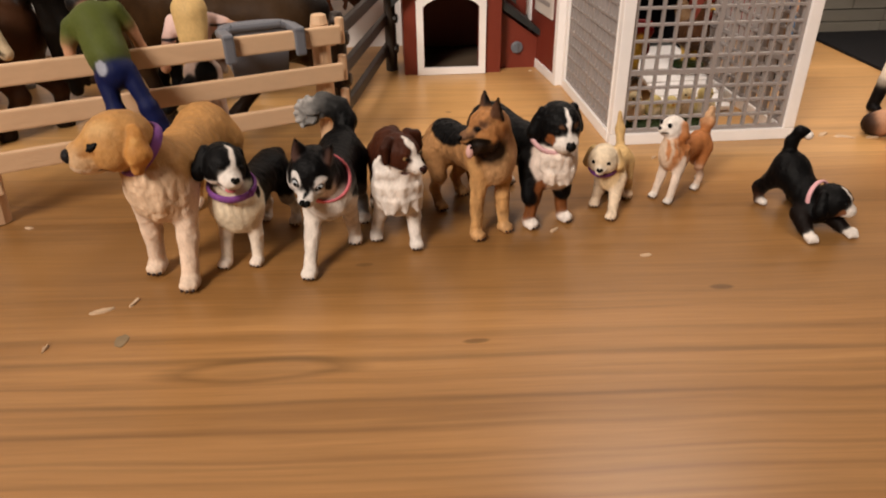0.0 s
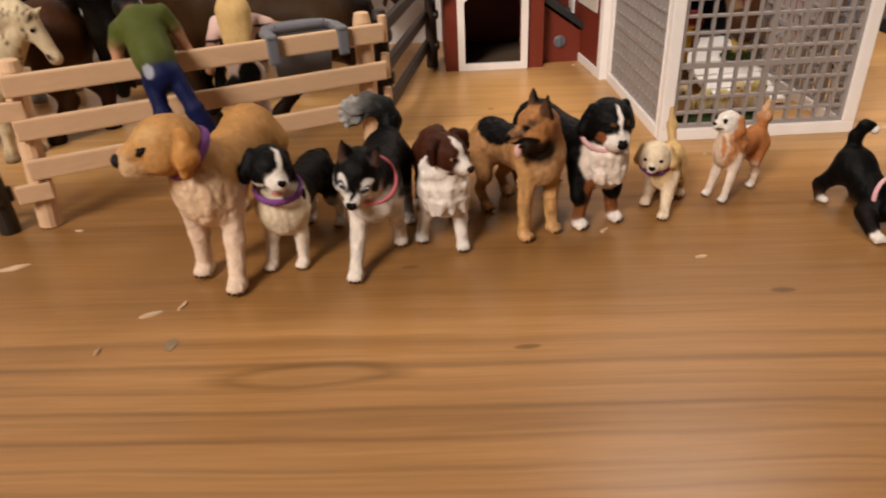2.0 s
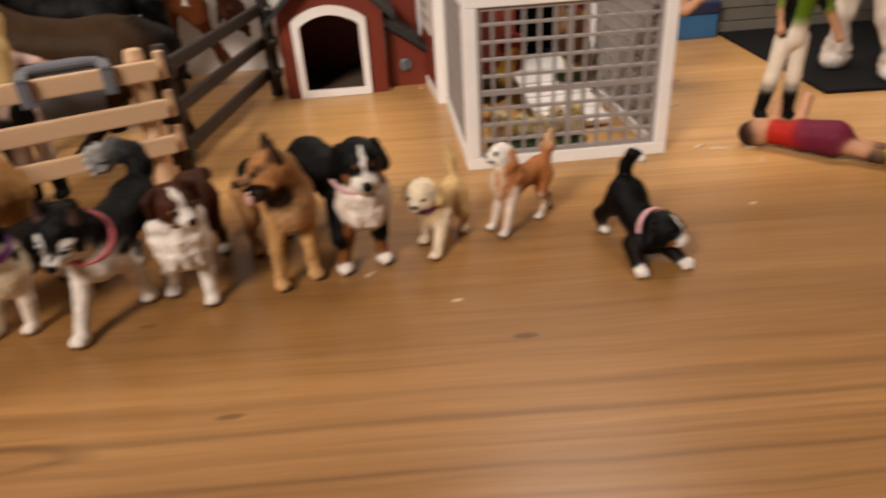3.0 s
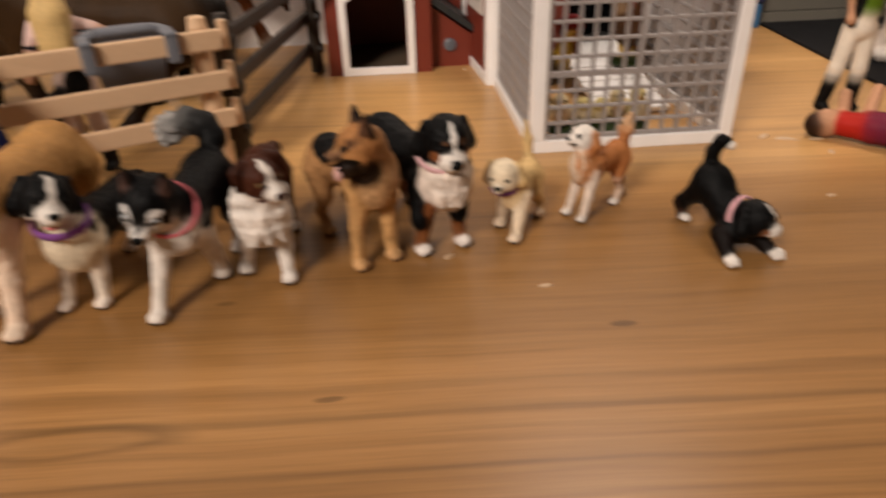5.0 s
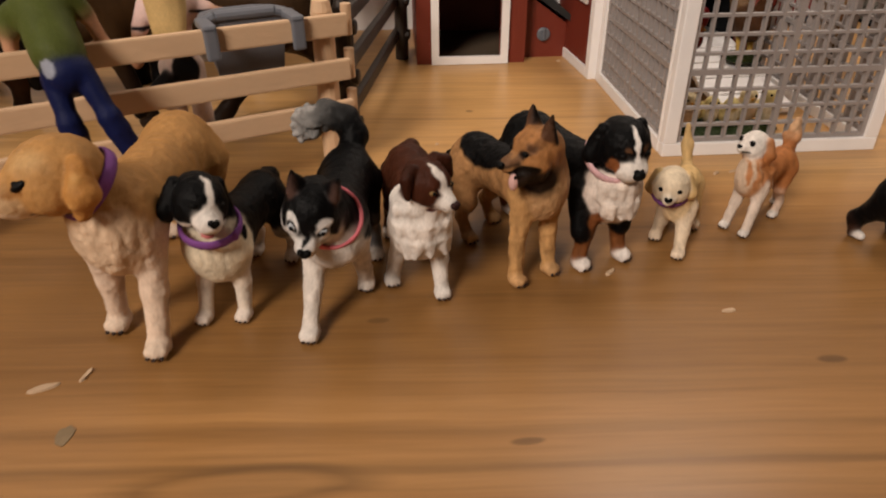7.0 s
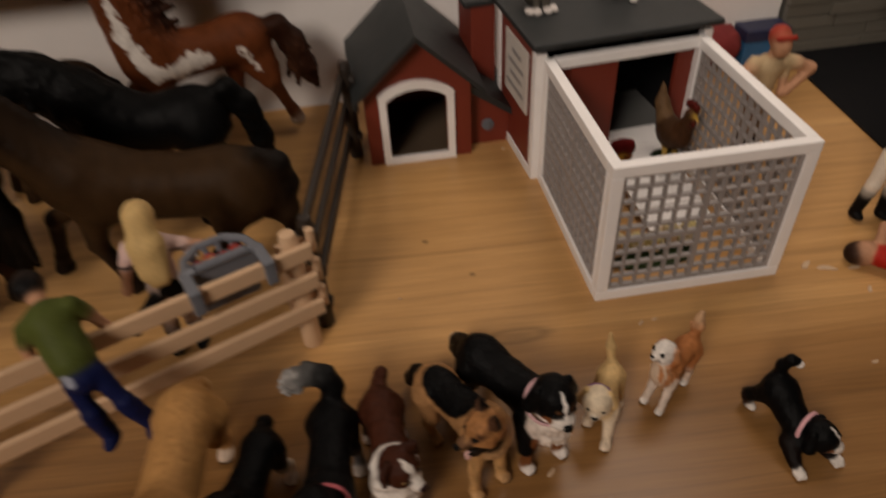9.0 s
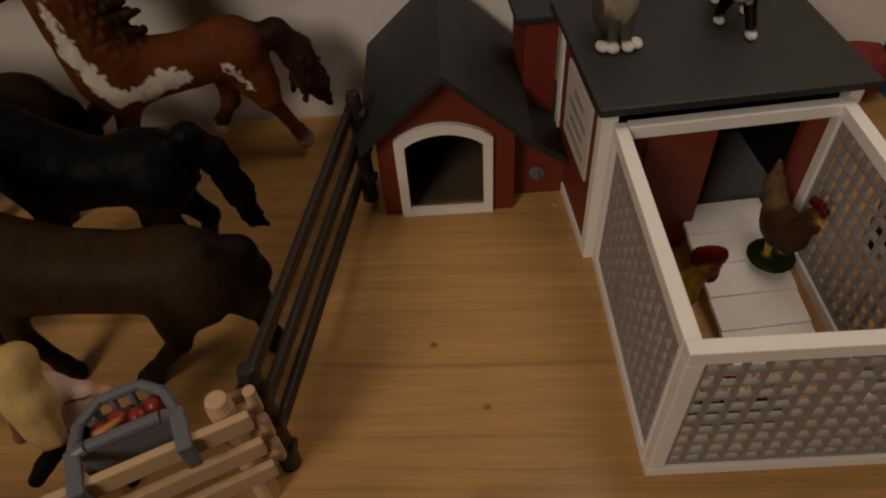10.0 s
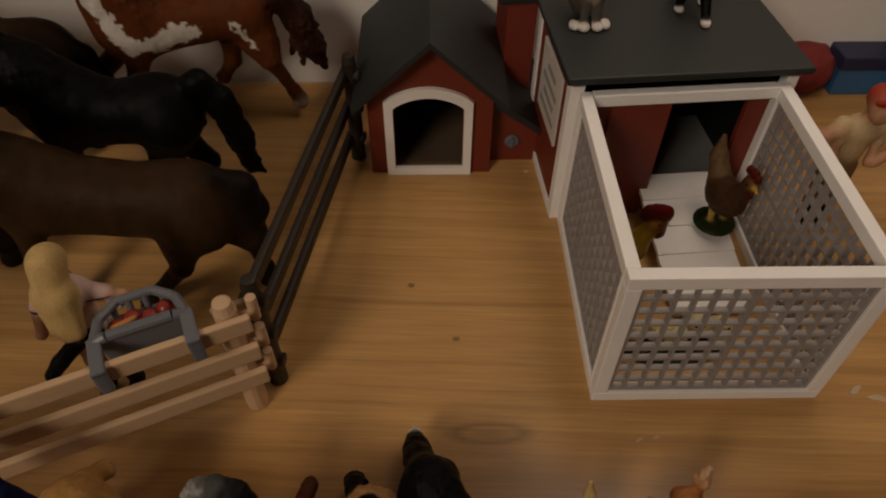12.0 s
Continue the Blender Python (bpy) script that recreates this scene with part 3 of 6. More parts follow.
for lx in (-0.70, 0.70):
    for ly in (-0.57, 0.16):
        part("leg", slab(lx - 0.025, lx + 0.025, ly - 0.025, ly + 0.025, -0.62, -0.028, 0.002), TABLE, table)

ledge = thing("wall_shelf", (-0.3, BACK, 0.105), "speckled granite shelf with a brown lower edge on the wall", "shelf", kind="structure")
part("stone_slab", slab(-0.75, -0.105, 0.181, BACK, 0.0992, 0.140, 0.001), GRANITE, ledge)
part("lower_edge", slab(-0.75, -0.105, 0.180, BACK, 0.0948, 0.0990, 0.0008), STRAP, ledge)

# ---- chicken run ----
PX, PY, PW, PD, PH, RAIL = -0.0008, -0.0010, 0.0836, 0.0950, 0.0702, 0.0052
pen = thing("chicken_run", (PW / 2, PD / 2, 0), "open-topped white plastic chicken run with grey grid sides", "animal pen")


TURN = Matrix.Translation((-0.0040, PD, 0)) @ Matrix.Rotation(radians(4.3), 4, "Z") @ Matrix.Translation((0.0040, -PD, 0))


def turn_house(*things):
    """Swings things with the hen house, which stands a little askew behind the run."""
    m = Matrix.Translation((-0.0040 * U, PD * U, 0)) @ Matrix.Rotation(radians(4.3), 4, "Z") @ Matrix.Translation((0.0040 * U, -PD * U, 0))
    for ob in things:
        ob.matrix_basis = m @ Matrix.LocRotScale(ob.location, ob.rotation_euler, ob.scale)


def grid(along0, along1, z0, z1, nx, nz, where, across):
    """One moulded plate with square holes."""
    def cuts(lo, hi, n):
        out = []
        for i in range(n + 1):
            q, w = lo + (hi - lo) * i / n, 0.0015 if i in (0, n) else 0.0010 if i == n // 2 else 0.00048
            out += [q - w, q + w]
        return out
    us, vs, t = cuts(along0, along1, nx), cuts(z0, z1, nz), 0.0011
    bm = bmesh.new()
    put = (lambda u, v, d: (where + d, u, v)) if across else (lambda u, v, d: (u, where + d, v))
    sheet = [[[bm.verts.new(put(u, v, d)) for v in vs] for u in us] for d in (-t, t)]
    solid = lambda i, j: 0 <= i < len(us) - 1 and 0 <= j < len(vs) - 1 and (i % 2 == 0 or j % 2 == 0)
    a, b = sheet
    for i in range(len(us)):
        for j in range(len(vs)):
            if solid(i, j):
                for q in (a, b):
                    bm.faces.new((q[i][j], q[i + 1][j], q[i + 1][j + 1], q[i][j + 1]))
            if j < len(vs) - 1 and solid(i, j) != solid(i - 1, j):
                bm.faces.new((a[i][j], a[i][j + 1], b[i][j + 1], b[i][j]))
            if i < len(us) - 1 and solid(i, j) != solid(i, j - 1):
                bm.faces.new((a[i][j], a[i + 1][j], b[i + 1][j], b[i][j]))
    return bm


def panel(name, a, b, across, first=1.0):
    """A framed grid from a to b along x (across False) or along y at that x (across True)."""
    where, lo, hi = a
    def piece(bm, p0, p1, z0, z1, t, bev=0.0):
        if across:
            slab(where - t, where + t, p0, p1, z0, z1, bev, bm=bm)
        else:
            slab(p0, p1, where - t, where + t, z0, z1, bev, bm=bm)
    side = new(name)
    side.parent = pen
    mid = Vector((where, (lo + hi) / 2, 0)) if across else Vector(((lo + hi) / 2, where, 0))
    AT[side] = mid * U
    side.location = AT[side] - AT[pen]
    t = 0.0024
    for nm, p0, p1, z0, z1 in (("top_rail", lo, hi, PH - RAIL, PH), ("bottom_rail", lo, hi, 0.0, RAIL), ("post", lo, lo + RAIL * first, RAIL, PH - RAIL), ("post", hi - RAIL, hi, RAIL, PH - RAIL)):
        bm = bmesh.new()
        piece(bm, p0, p1, z0, z1, t, 0.0005)
        part(nm, bm, WHITE, side)
    g = grid(lo + RAIL * first, hi - RAIL, RAIL, PH - RAIL, b[0], b[1], where, across)
    part("grid", g, MESHGREY, side, "grey moulded grid")


panel("front_panel", (PY + 0.0022, PX, PW), (12, 9), False)
panel("side_panel", (PX + 0.0022, PY + 0.0045, PD - 0.0005), (14, 9), True, 0.35)
panel("side_panel", (PW - 0.0022, PY + 0.0045, PD + 0.0060), (15, 9), True, 0.35)
part("back_rail", slab(PX + 0.0048, PW - 0.0046, PD - 0.0046, PD - 0.0002, PH - RAIL, PH, 0.0005, TURN), WHITE, pen)

# ---- hen house behind the run ----
HX0, HX1, HY0, HY1, HZ = -0.0040, 0.0875, PD, 0.1575, 0.0722
coop = thing("hen_house", ((HX0 + HX1) / 2, (HY0 + HY1) / 2, 0), "dark red toy hen house with white trim and slate-grey flat roof", "hen house")
DX0, DX1, DZ = 0.037, 0.071, 0.064
wt = 0.003
part("front_wall", slab(HX0 + RAIL, DX0, HY0, HY0 + wt, 0.0, 0.0660, 0.0003), RED, coop)
part("front_wall", slab(DX1, HX1 - RAIL * 0.8, HY0, HY0 + wt, 0.0, 0.0660, 0.0003), RED, coop)
part("lintel", slab(DX0, DX1, HY0, HY0 + wt, DZ, 0.0660, 0.0003), RED, coop)
part("side_wall", slab(HX0, HX0 + wt, HY0 + RAIL, HY1 - RAIL, RAIL, HZ, 0.0003), RED, coop)
part("side_wall", slab(HX1 - wt, HX1, HY0 + RAIL, HY1, 0.0, HZ, 0.0003), RED, coop)
part("back_wall", slab(HX0 + wt, HX1 - wt, HY1 - wt, HY1, 0.0, HZ, 0.0003), RED, coop)
part("floor_board", slab(HX0 + wt, HX1 - wt, HY0 + wt, HY1 - wt, 0.0, 0.010, 0.0003), surface("coop_floor_grey", (0.17, 0.17, 0.165), 0.5, 0.15, 60.0, 0.1, 500.0), coop)
part("corner_post", slab(HX0 - 0.0008, HX0 + RAIL, HY0 - 0.0002, HY0 + RAIL, 0.0, HZ, 0.0005), WHITE, coop)
part("corner_post", slab(HX0 - 0.0008, HX0 + 0.003, HY1 - RAIL, HY1 + 0.0004, 0.0, HZ, 0.0005), WHITE, coop)
part("corner_post", slab(HX1 - RAIL * 0.8, HX1 + 0.0006, HY0 - 0.0002, HY0 + RAIL, 0.0, HZ, 0.0005), WHITE, coop)
# black sheets stand in for the deep shade inside the house
for x0, x1, y0, y1 in ((HX0 + wt + 0.0002, HX0 + wt + 0.0009, HY0 + RAIL + 0.0004, HY1 - wt - 0.0012), (HX1 - wt - 0.0009, HX1 - wt - 0.0002, HY0 + RAIL + 0.0004, HY1 - wt - 0.0012), (HX0 + wt + 0.0002, HX1 - wt - 0.0002, HY1 - wt - 0.0010, HY1 - wt - 0.0002)):
    part("shade_sheet", slab(x0, x1, y0, y1, 0.0102, HZ - 0.0004, 0), BLACK, coop, "dark sheet standing in for the shade inside")
part("base_rail", slab(HX0 - 0.0008, HX0 + 0.003, HY0 + RAIL, HY1 - RAIL, 0.0, RAIL, 0.0005), WHITE, coop)
part("door", slab(DX0 - 0.024, DX0 + 0.001, HY0 - 0.0016, HY0 - 0.0002, 0.010, DZ + 0.002, 0.0004), RED, coop)
for k in range(5):
    bm = slab(-0.0170, 0.0170, -0.0072, 0.0072, -0.0012, 0.0012, 0.0004, pose(0.0562 - 0.0047, 0.0395 + 0.0136 * k + 0.0005, 0.0034 + 0.0031 * k, 9))
    part("ramp_plank", bm, WHITE, coop)
roof = part("roof", slab(-0.0075, 0.0905, PD - 0.0045, 0.1690, HZ + 0.003, HZ + 0.0062, 0.001), SLATE, coop)
part("roof_edge", slab(-0.002, 0.084, PD + 0.001, 0.163, HZ, HZ + 0.003, 0.0004), BLACK, coop)
nest = thing("nest_box", (-0.011, 0.171, 0), "dark red nest box with slate roof beside the hen house", "nest box")
part("body", slab(-0.019, HX0 - 0.001, 0.1615, 0.190, 0.0, 0.072, 0.0004), RED, nest)
part("roof", slab(-0.023, HX0 + 0.002, 0.1605, 0.194, 0.0722, 0.0755, 0.0008), SLATE, nest)
plaque = thing("plaque", (HX0 - 0.001, 0.122, 0.033), "white framed plaque with grey marks on the hen house side", "sign")
part("board", slab(HX0 - 0.0014, HX0 - 0.0002, 0.1055, 0.1405, 0.034, 0.068, 0.0003), PLAQUE, plaque)
for k, (w0, w1) in enumerate(((0.11, 0.136), (0.113, 0.131), (0.110, 0.134), (0.114, 0.128))):
    part("bar", slab(HX0 - 0.0017, HX0 - 0.0013, w0, w1, 0.040 + 0.0065 * k, 0.0425 + 0.0065 * k, 0), GREYINK, plaque)
turn_house(coop, nest, plaque)

# ---- dog kennel ----
KX0, KX1, KY0, KY1 = -0.0885, -0.0308, 0.1280, 0.198
KC, KE, KP = -0.0595, 0.046, 0.073
kennel = thing("dog_kennel", (KC, 0.17, 0), "small dark red dog kennel with slate roof and white arched doorway", "dog kennel")


def arch(x0, x1, z0, spring, top, n=14):
    pts = [(x0, z0), (x0, spring)]
    pts += [(x0 + (x1 - x0) * i / n, spring + (top - spring) * math.sin(math.pi * i / n) ** 0.75) for i in range(1, n)]
    return pts + [(x1, spring), (x1, z0)]


inner = arch(-0.0767, -0.0443, 0.0, 0.0395, 0.0455)
gable = [(KX0, 0.0), (KX0, KE), (KC, KP), (KX1, KE), (KX1, 0.0)]
part("front_wall", prism([(KX0, 0.0)] + inner + [(KX1, 0.0), (KX1, KE), (KC, KP), (KX0, KE)], KY0, KY0 + 0.003), RED, kennel)
part("back_wall", prism(gable, KY1 - 0.003, KY1), RED, kennel)
# dark plate added in place of the shaded tabletop inside the doorway
part("shade_plate", slab(KX0 + 0.0034, KX1 - 0.0034, KY0 + 0.006, KY1 - 0.0034, 0.0, 0.0014, 0.0003), STRAP, kennel, "dark brown plate standing in for shaded tabletop")
part("side_wall", slab(KX0, KX0 + 0.003, KY0 + 0.003, KY1 - 0.003, 0, KE, 0), RED, kennel)
part("side_wall", slab(KX1 - 0.003, KX1, KY0 + 0.003, KY1 - 0.003, 0, KE, 0), RED, kennel)
outer = arch(-0.0810, -0.0400, -0.0, 0.0425, 0.0502)
outer[0], outer[-1] = (-0.0808, 0.0002), (-0.0402, 0.0002)
inn = arch(-0.0769, -0.0441, 0.0042, 0.0392, 0.0452)
part("door_frame", band(outer, inn, KY0 - 0.0022, KY0 + 0.0002), WHITE, kennel)
for sx in (-1, 1):
    xe, ze = KC + sx * 0.0355, KP + 0.0035 - 0.0355 * (KP - KE) / 0.029
    part("roof_slope", prism([(KC, KP + 0.0006), (xe, ze - 0.0028), (xe, ze + 0.0002), (KC, KP + 0.0038)], KY0 - 0.0085, KY1 + 0.004), SLATE, kennel)
shed = thing("lean_to", (-0.018, 0.17, 0), "dark red lean-to shed with sloping slate roof", "shed")
SY = 0.1372
part("body", prism([(-0.0300, 0.0), (-0.0300, 0.034), (-0.0065, 0.0175), (-0.0065, 0.0)], SY, 0.194), RED, shed)
part("roof", prism([(-0.0303, 0.0365), (-0.0035, 0.0178), (-0.0030, 0.0210), (-0.0303, 0.0412)], SY - 0.006, 0.197), SLATE, shed)
knob = part("knob", rod((-0.0195, SY - 0.0016, 0.0125), (-0.0195, SY + 0.0002, 0.0125), 0.0036, sides=20), STEEL, shed, "round grey knob")
part("grip", slab(-0.0202, -0.0188, SY - 0.0026, SY - 0.0014, 0.0096, 0.0154, 0.0003), STEEL, knob)


# ---- fences ----
def run_frame(a, b):
    """Local x along the run from a to b, y away to its left."""
    a, b = Vector((*a, 0)), Vector((*b, 0))
    return Matrix.Translation(a) @ Matrix.Rotation(math.atan2(b.y - a.y, b.x - a.x), 4, "Z"), (b - a).length


def dark_fence(a, b, label, heights=(0.0135, 0.031, 0.0485)):
    m, long = run_frame(a, b)
    f = thing("rail_fence", (*mixv(a, b, 0.5), 0), label, "fence", "dark brown fences")
    for x in (0.0, long):
        bm = rod((0, 0, 0), (0, 0, 0.0555), 0.0036, 0.0032)
        rod((0, 0, 0.0550), (0, 0, 0.0590), 0.0034, 0.0024, bm)
        for z in heights:
            rod((0, -0.0046, z), (0, 0.0046, z), 0.0027, 0.0027, bm, 10)
        bmesh.ops.transform(bm, matrix=m @ Matrix.Translation((x, 0, 0)), verts=bm.verts)
        part("post", bm, DARKWOOD, f)
    for z in heights:
        bm = slab(-0.004, long + 0.004, 0.0012, 0.0044, z - 0.0030, z + 0.0030, 0.0012, m)
        part("rail", bm, DARKWOOD, f)
    return f


dark_fence((-0.1178, 0.0100), (-0.0962, 0.1400), "dark brown plastic rail fence beside the kennel")
dark_fence((-0.374, -0.080), (-0.2528, -0.0558), "dark brown plastic rail fence with round posts")

m, long = run_frame((-0.2400, -0.0517), (-0.1240, 0.0000))
pale = thing("board_fence", (-0.18, -0.026, 0), "pale wood-look board fence with round-topped posts", "fence")
for x, lean in ((0.0, 0.0048), (long, 0.0)):
    bm = rod((0, 0, 0), (lean * 0.93, 0, 0.0562), 0.0040, 0.0037)
    rod((lean * 0.92, 0, 0.0557), (lean, 0, 0.0600), 0.0037, 0.0029, bm)
    bmesh.ops.transform(bm, matrix=m @ Matrix.Translation((x, 0, 0)), verts=bm.verts)
    part("post", bm, PALE, pale)
for z, x0 in ((0.0234, -0.0004), (0.0376, 0.0), (0.0524, 0.0006)):
    part("board", slab(x0, long + 0.0065, -0.0068, -0.0042, z - 0.0036, z + 0.0036, 0.0007, m), PALE, pale)
    part("bracket", slab(long - 0.0045, long + 0.0085, 0.0040, 0.0062, z - 0.0066, z - 0.0006, 0.0006, m), PALE, pale)
    if z != 0.0376:
        part("bracket", slab(-0.0065, 0.0050, -0.0060, -0.0036, z - 0.0115, z - 0.0050, 0.0006, m), PALE, pale)
    bm = rod((long + 0.0085, 0.0, z - 0.005), (long + 0.0085, 0.0, z + 0.0055), 0.0018, 0.0018)
    rod((long + 0.0035, 0.0, z - 0.002), (long + 0.0085, 0.0, z - 0.002), 0.0018, 0.0018, bm)
    bmesh.ops.transform(bm, matrix=m, verts=bm.verts)
    part("peg", bm, PALE, pale)

# hay rack hooked over the top board
def turned(bm):
    bmesh.ops.transform(bm, matrix=m, verts=bm.verts)
    return bm


rack = thing("hay_rack", (-0.148, -0.010, 0.04), "blue-grey plastic feeding trough hooked over the fence", "feeder")
f0, f1, low = long - 0.0378, long - 0.0108, 0.0017
part("front_plate", turned(prism([(f0 + 0.003, 0.0385 - low), (f1 - 0.003, 0.0385 - low), (f1 - 0.0005, 0.0580 - low), (f0 + 0.0005, 0.0580 - low)], 0.0030, 0.0050)), RACK, rack)
part("front_rim", turned(sweep([(f0, 0.0035, 0.0575 - low), (f0 + 0.004, 0.0035, 0.0590 - low), (f1 - 0.004, 0.0035, 0.0590 - low), (f1, 0.0035, 0.0575 - low)], 0.0018)), RACK, rack)
for x in (f0, f1):
    bm = slab(x - 0.0021, x + 0.0021, -0.0092, -0.0070, 0.0485 - low, 0.0590 - low, 0.0009)
    slab(x - 0.0021, x + 0.0021, -0.0092, 0.0045, 0.0566 - low, 0.0592 - low, 0.0009, bm=bm)
    part("hook", turned(bm), RACK, rack)
part("basket", turned(prism([(0.005, 0.0400 - low), (0.014, 0.0435 - low), (0.0165, 0.0520 - low), (0.0150, 0.0520 - low), (0.0130, 0.0450 - low), (0.0065, 0.0440 - low), (0.0065, 0.0540 - low), (0.005, 0.0540 - low)], f0 + 0.003, f1 - 0.003, axis="x")), RACK, rack)
part("back_rim", turned(sweep([(f0, 0.0035, 0.0580 - low), (f0 + 0.002, 0.012, 0.0575 - low), (f0 + 0.008, 0.0180, 0.0570 - low), (f1 - 0.008, 0.0180, 0.0570 - low), (f1 - 0.002, 0.012, 0.0575 - low), (f1, 0.0035, 0.0580 - low)], 0.0016)), RACK, rack)
for k in range(4):
    x = f0 + 0.006 + k * (f1 - f0 - 0.012) / 3
    part("strut", turned(sweep([(x, 0.0175, 0.0570 - low), (x, 0.0165, 0.0535 - low), (x, 0.0155, 0.0490 - low)], 0.0011)), RACK, rack)
for k in range(4):
    bm = bmesh.new()
    bmesh.ops.create_icosphere(bm, subdivisions=2, radius=0.0031, matrix=m @ Matrix.Translation((f0 + 0.0062 + 0.0050 * k, 0.0108 + 0.0012 * (k % 2), 0.0528 - low + 0.0006 * (k % 2))))
    tagged(part("toy_apple", bm, APPLE, None, "", True), "small red toy apple lying in the trough", "apple", "apples in the trough")
bm = rod((f0 + 0.0050, 0.0085, 0.0545 - low), (f0 + 0.0125, 0.0100, 0.0562 - low), 0.0019, 0.0008)
bmesh.ops.transform(bm, matrix=m, verts=bm.verts)
tagged(part("toy_carrot", bm, CARROT, None, "", True), "small orange toy carrot lying in the trough", "carrot")

# ---- dogs in a row ----
VIOLET = (0.20, 0.07, 0.26)
GOLD, GOLD2, TAN = (0.47, 0.265, 0.105), (0.60, 0.41, 0.23), (0.40, 0.225, 0.105)
BLK, BRN, GREY = (0.0045, 0.0045, 0.005), (0.070, 0.024, 0.013), (0.20, 0.19, 0.19)

# golden retriever
c = Clay(0.00038)
dog(c, (-0.1636, -0.0945, 0.0322), (-0.1614, -0.0530, 0.0300), 0.0092, 0.0097, (-0.1680, -0.0985, 0.0440), [(-0.1592, -0.1030), (-0.1720, -0.0920), (-0.1560, -0.0485), (-0.1712, -0.0455)], (GOLD, GOLD2, (0.70, 0.53, 0.38), (0.73, 0.58, 0.46), GOLD, (0.74, 0.60, 0.48)), leg=0.0027, neck_r=0.72)
LG = (-0.87, -0.48, -0.10)
LF = facing(LG)
w = dog_head(c, (-0.1696, -0.1034, 0.0478), LG, 0.0086, GOLD, GOLD, (0.57, 0.38, 0.20), "flap", (0.47, 0.24, 0.08), 0.66, nose=(0.012, 0.011, 0.012), jaw=(0.60, 0.42, 0.27))
for side in (1, -1):
    c.bead(w(0.80, 0.53 * side, 0.17), (0.0022, 0.0012, 0.0009), INK, facing((-0.75, -0.2, -0.45)))
    c.limb(w(-0.30, 1.05 * side, 0.10), w(-0.05, 1.10 * side, -0.45), 0.0012, 0.0010, (0.60, 0.36, 0.14), 0.0008)
    c.dab(w(0.95, 0.50 * side, -0.02), (0.0028, 0.0016, 0.0010), (0.34, 0.17, 0.06), LF, 0.0010)
c.limb(w(0.45, 0, 0.12), w(1.15, 0, -0.10), 0.0046, 0.0033, GOLD, 0.002)
c.ball(w(1.24, 0, -0.20), (0.0026, 0.0034, 0.0036), (0.60, 0.44, 0.29), 0.0015, LF)
c.bead(w(1.53, 0, -0.08), (0.0017, 0.0023, 0.0020), (0.012, 0.011, 0.012), LF)
c.ball(w(0.98, 0, -0.36), (0.0048, 0.0039, 0.0038), (0.54, 0.36, 0.20), 0.002, LF)
c.dab(w(1.20, 0, -0.62), (0.0054, 0.0042, 0.0019), (0.68, 0.54, 0.40), None, 0.001)
c.dab(w(0.72, 0.42, -0.62), (0.0016, 0.0014, 0.0005), (0.05, 0.03, 0.02), LF, 0.0004)
c.ring((-0.1660, -0.0996, 0.0432), (0.62, 0.38, -0.70), 0.0079, 0.0006, VIOLET, 2.4)
c.dab((-0.1725, -0.1099, 0.0530), (0.0040, 0.0030, 0.0022), (0.56, 0.36, 0.17), None, 0.003)
c.ruff((-0.164, -0.104, 0.031), 0.009, 0.0008)
c.chain([(-0.1608, -0.0445, 0.034), (-0.1590, -0.0390, 0.028), (-0.1598, -0.0365, 0.021)], [0.003, 0.0028, 0.0015], [GOLD, (0.60, 0.42, 0.24), GOLD2])
c.build("toy_dog", "golden retriever figurine with purple collar standing on the table", "toy dog", 0.00035, group="row of toy dogs", relief_tone=0.22)

# border collie
c = Clay(0.00036)
dog(c, (-0.1450, -0.0858, 0.0212), (-0.1388, -0.0632, 0.0205), 0.0072, 0.0060, (-0.1452, -0.0905, 0.0330), [(-0.1510, -0.0914), (-0.1412, -0.0910), (-0.1322, -0.0632), (-0.1430, -0.0590)], (BLK, SNOW, (0.74, 0.65, 0.50), (0.74, 0.65, 0.55), (0.70, 0.62, 0.52), (0.74, 0.65, 0.57)), leg=0.0019, neck_r=0.66)
CG = (0.52, -0.84, -0.12)
CF = facing(CG, -16)
w = dog_head(c, (-0.1460, -0.0940, 0.0360), CG, 0.0066, BLK, BLK, SNOW, "drop", BLK, 0.78, tilt=-16, jaw=(0.40, 0.10, 0.10))
c.dab(w(0.70, 0.02, 0.55), (0.0048, 0.0008, 0.0046), SNOW, CF, 0.0003)
c.dab(w(0.78, 0.02, 0.20), (0.0038, 0.0013, 0.0030), SNOW, CF, 0.0003)
c.dab(w(0.98, 0, -0.10), (0.0038, 0.0026, 0.0030), SNOW, CF, 0.0004)
c.dab(w(0.55, -0.40, -0.72), (0.0040, 0.0036, 0.0020), SNOW, None, 0.0006)
c.dab(w(0.55, 0.40, -0.80), (0.0040, 0.0034, 0.0016), SNOW, None, 0.0006)
c.limb(w(0.50, 0, -0.76), w(0.82, 0, -0.84), 0.0017, 0.0012, SNOW, 0.0006)
c.ball(w(1.02, 0, -0.34), (0.0036, 0.0031, 0.0026), SNOW, 0.001, CF)
for d in (-0.5, 0.5):
    c.dab(w(1.05, d * 0.75, -0.62), (0.0018, 0.0016, 0.0006), INK, CF, 0.0003)
c.bead(w(1.16, 0, -0.78), (0.0014, 0.0015, 0.0006), (0.50, 0.15, 0.15), CF)
c.ball((-0.1452, -0.0905, 0.0215), (0.0080, 0.0056, 0.0098), (0.74, 0.65, 0.50), 0.002)
c.ring((-0.1450, -0.0925, 0.0284), (0.10, -0.30, 1.0), 0.0068, 0.0006, VIOLET, 2.2)
c.bead((-0.1388, -0.0962, 0.0272), (0.0009, 0.0006, 0.0013), VIOLET)
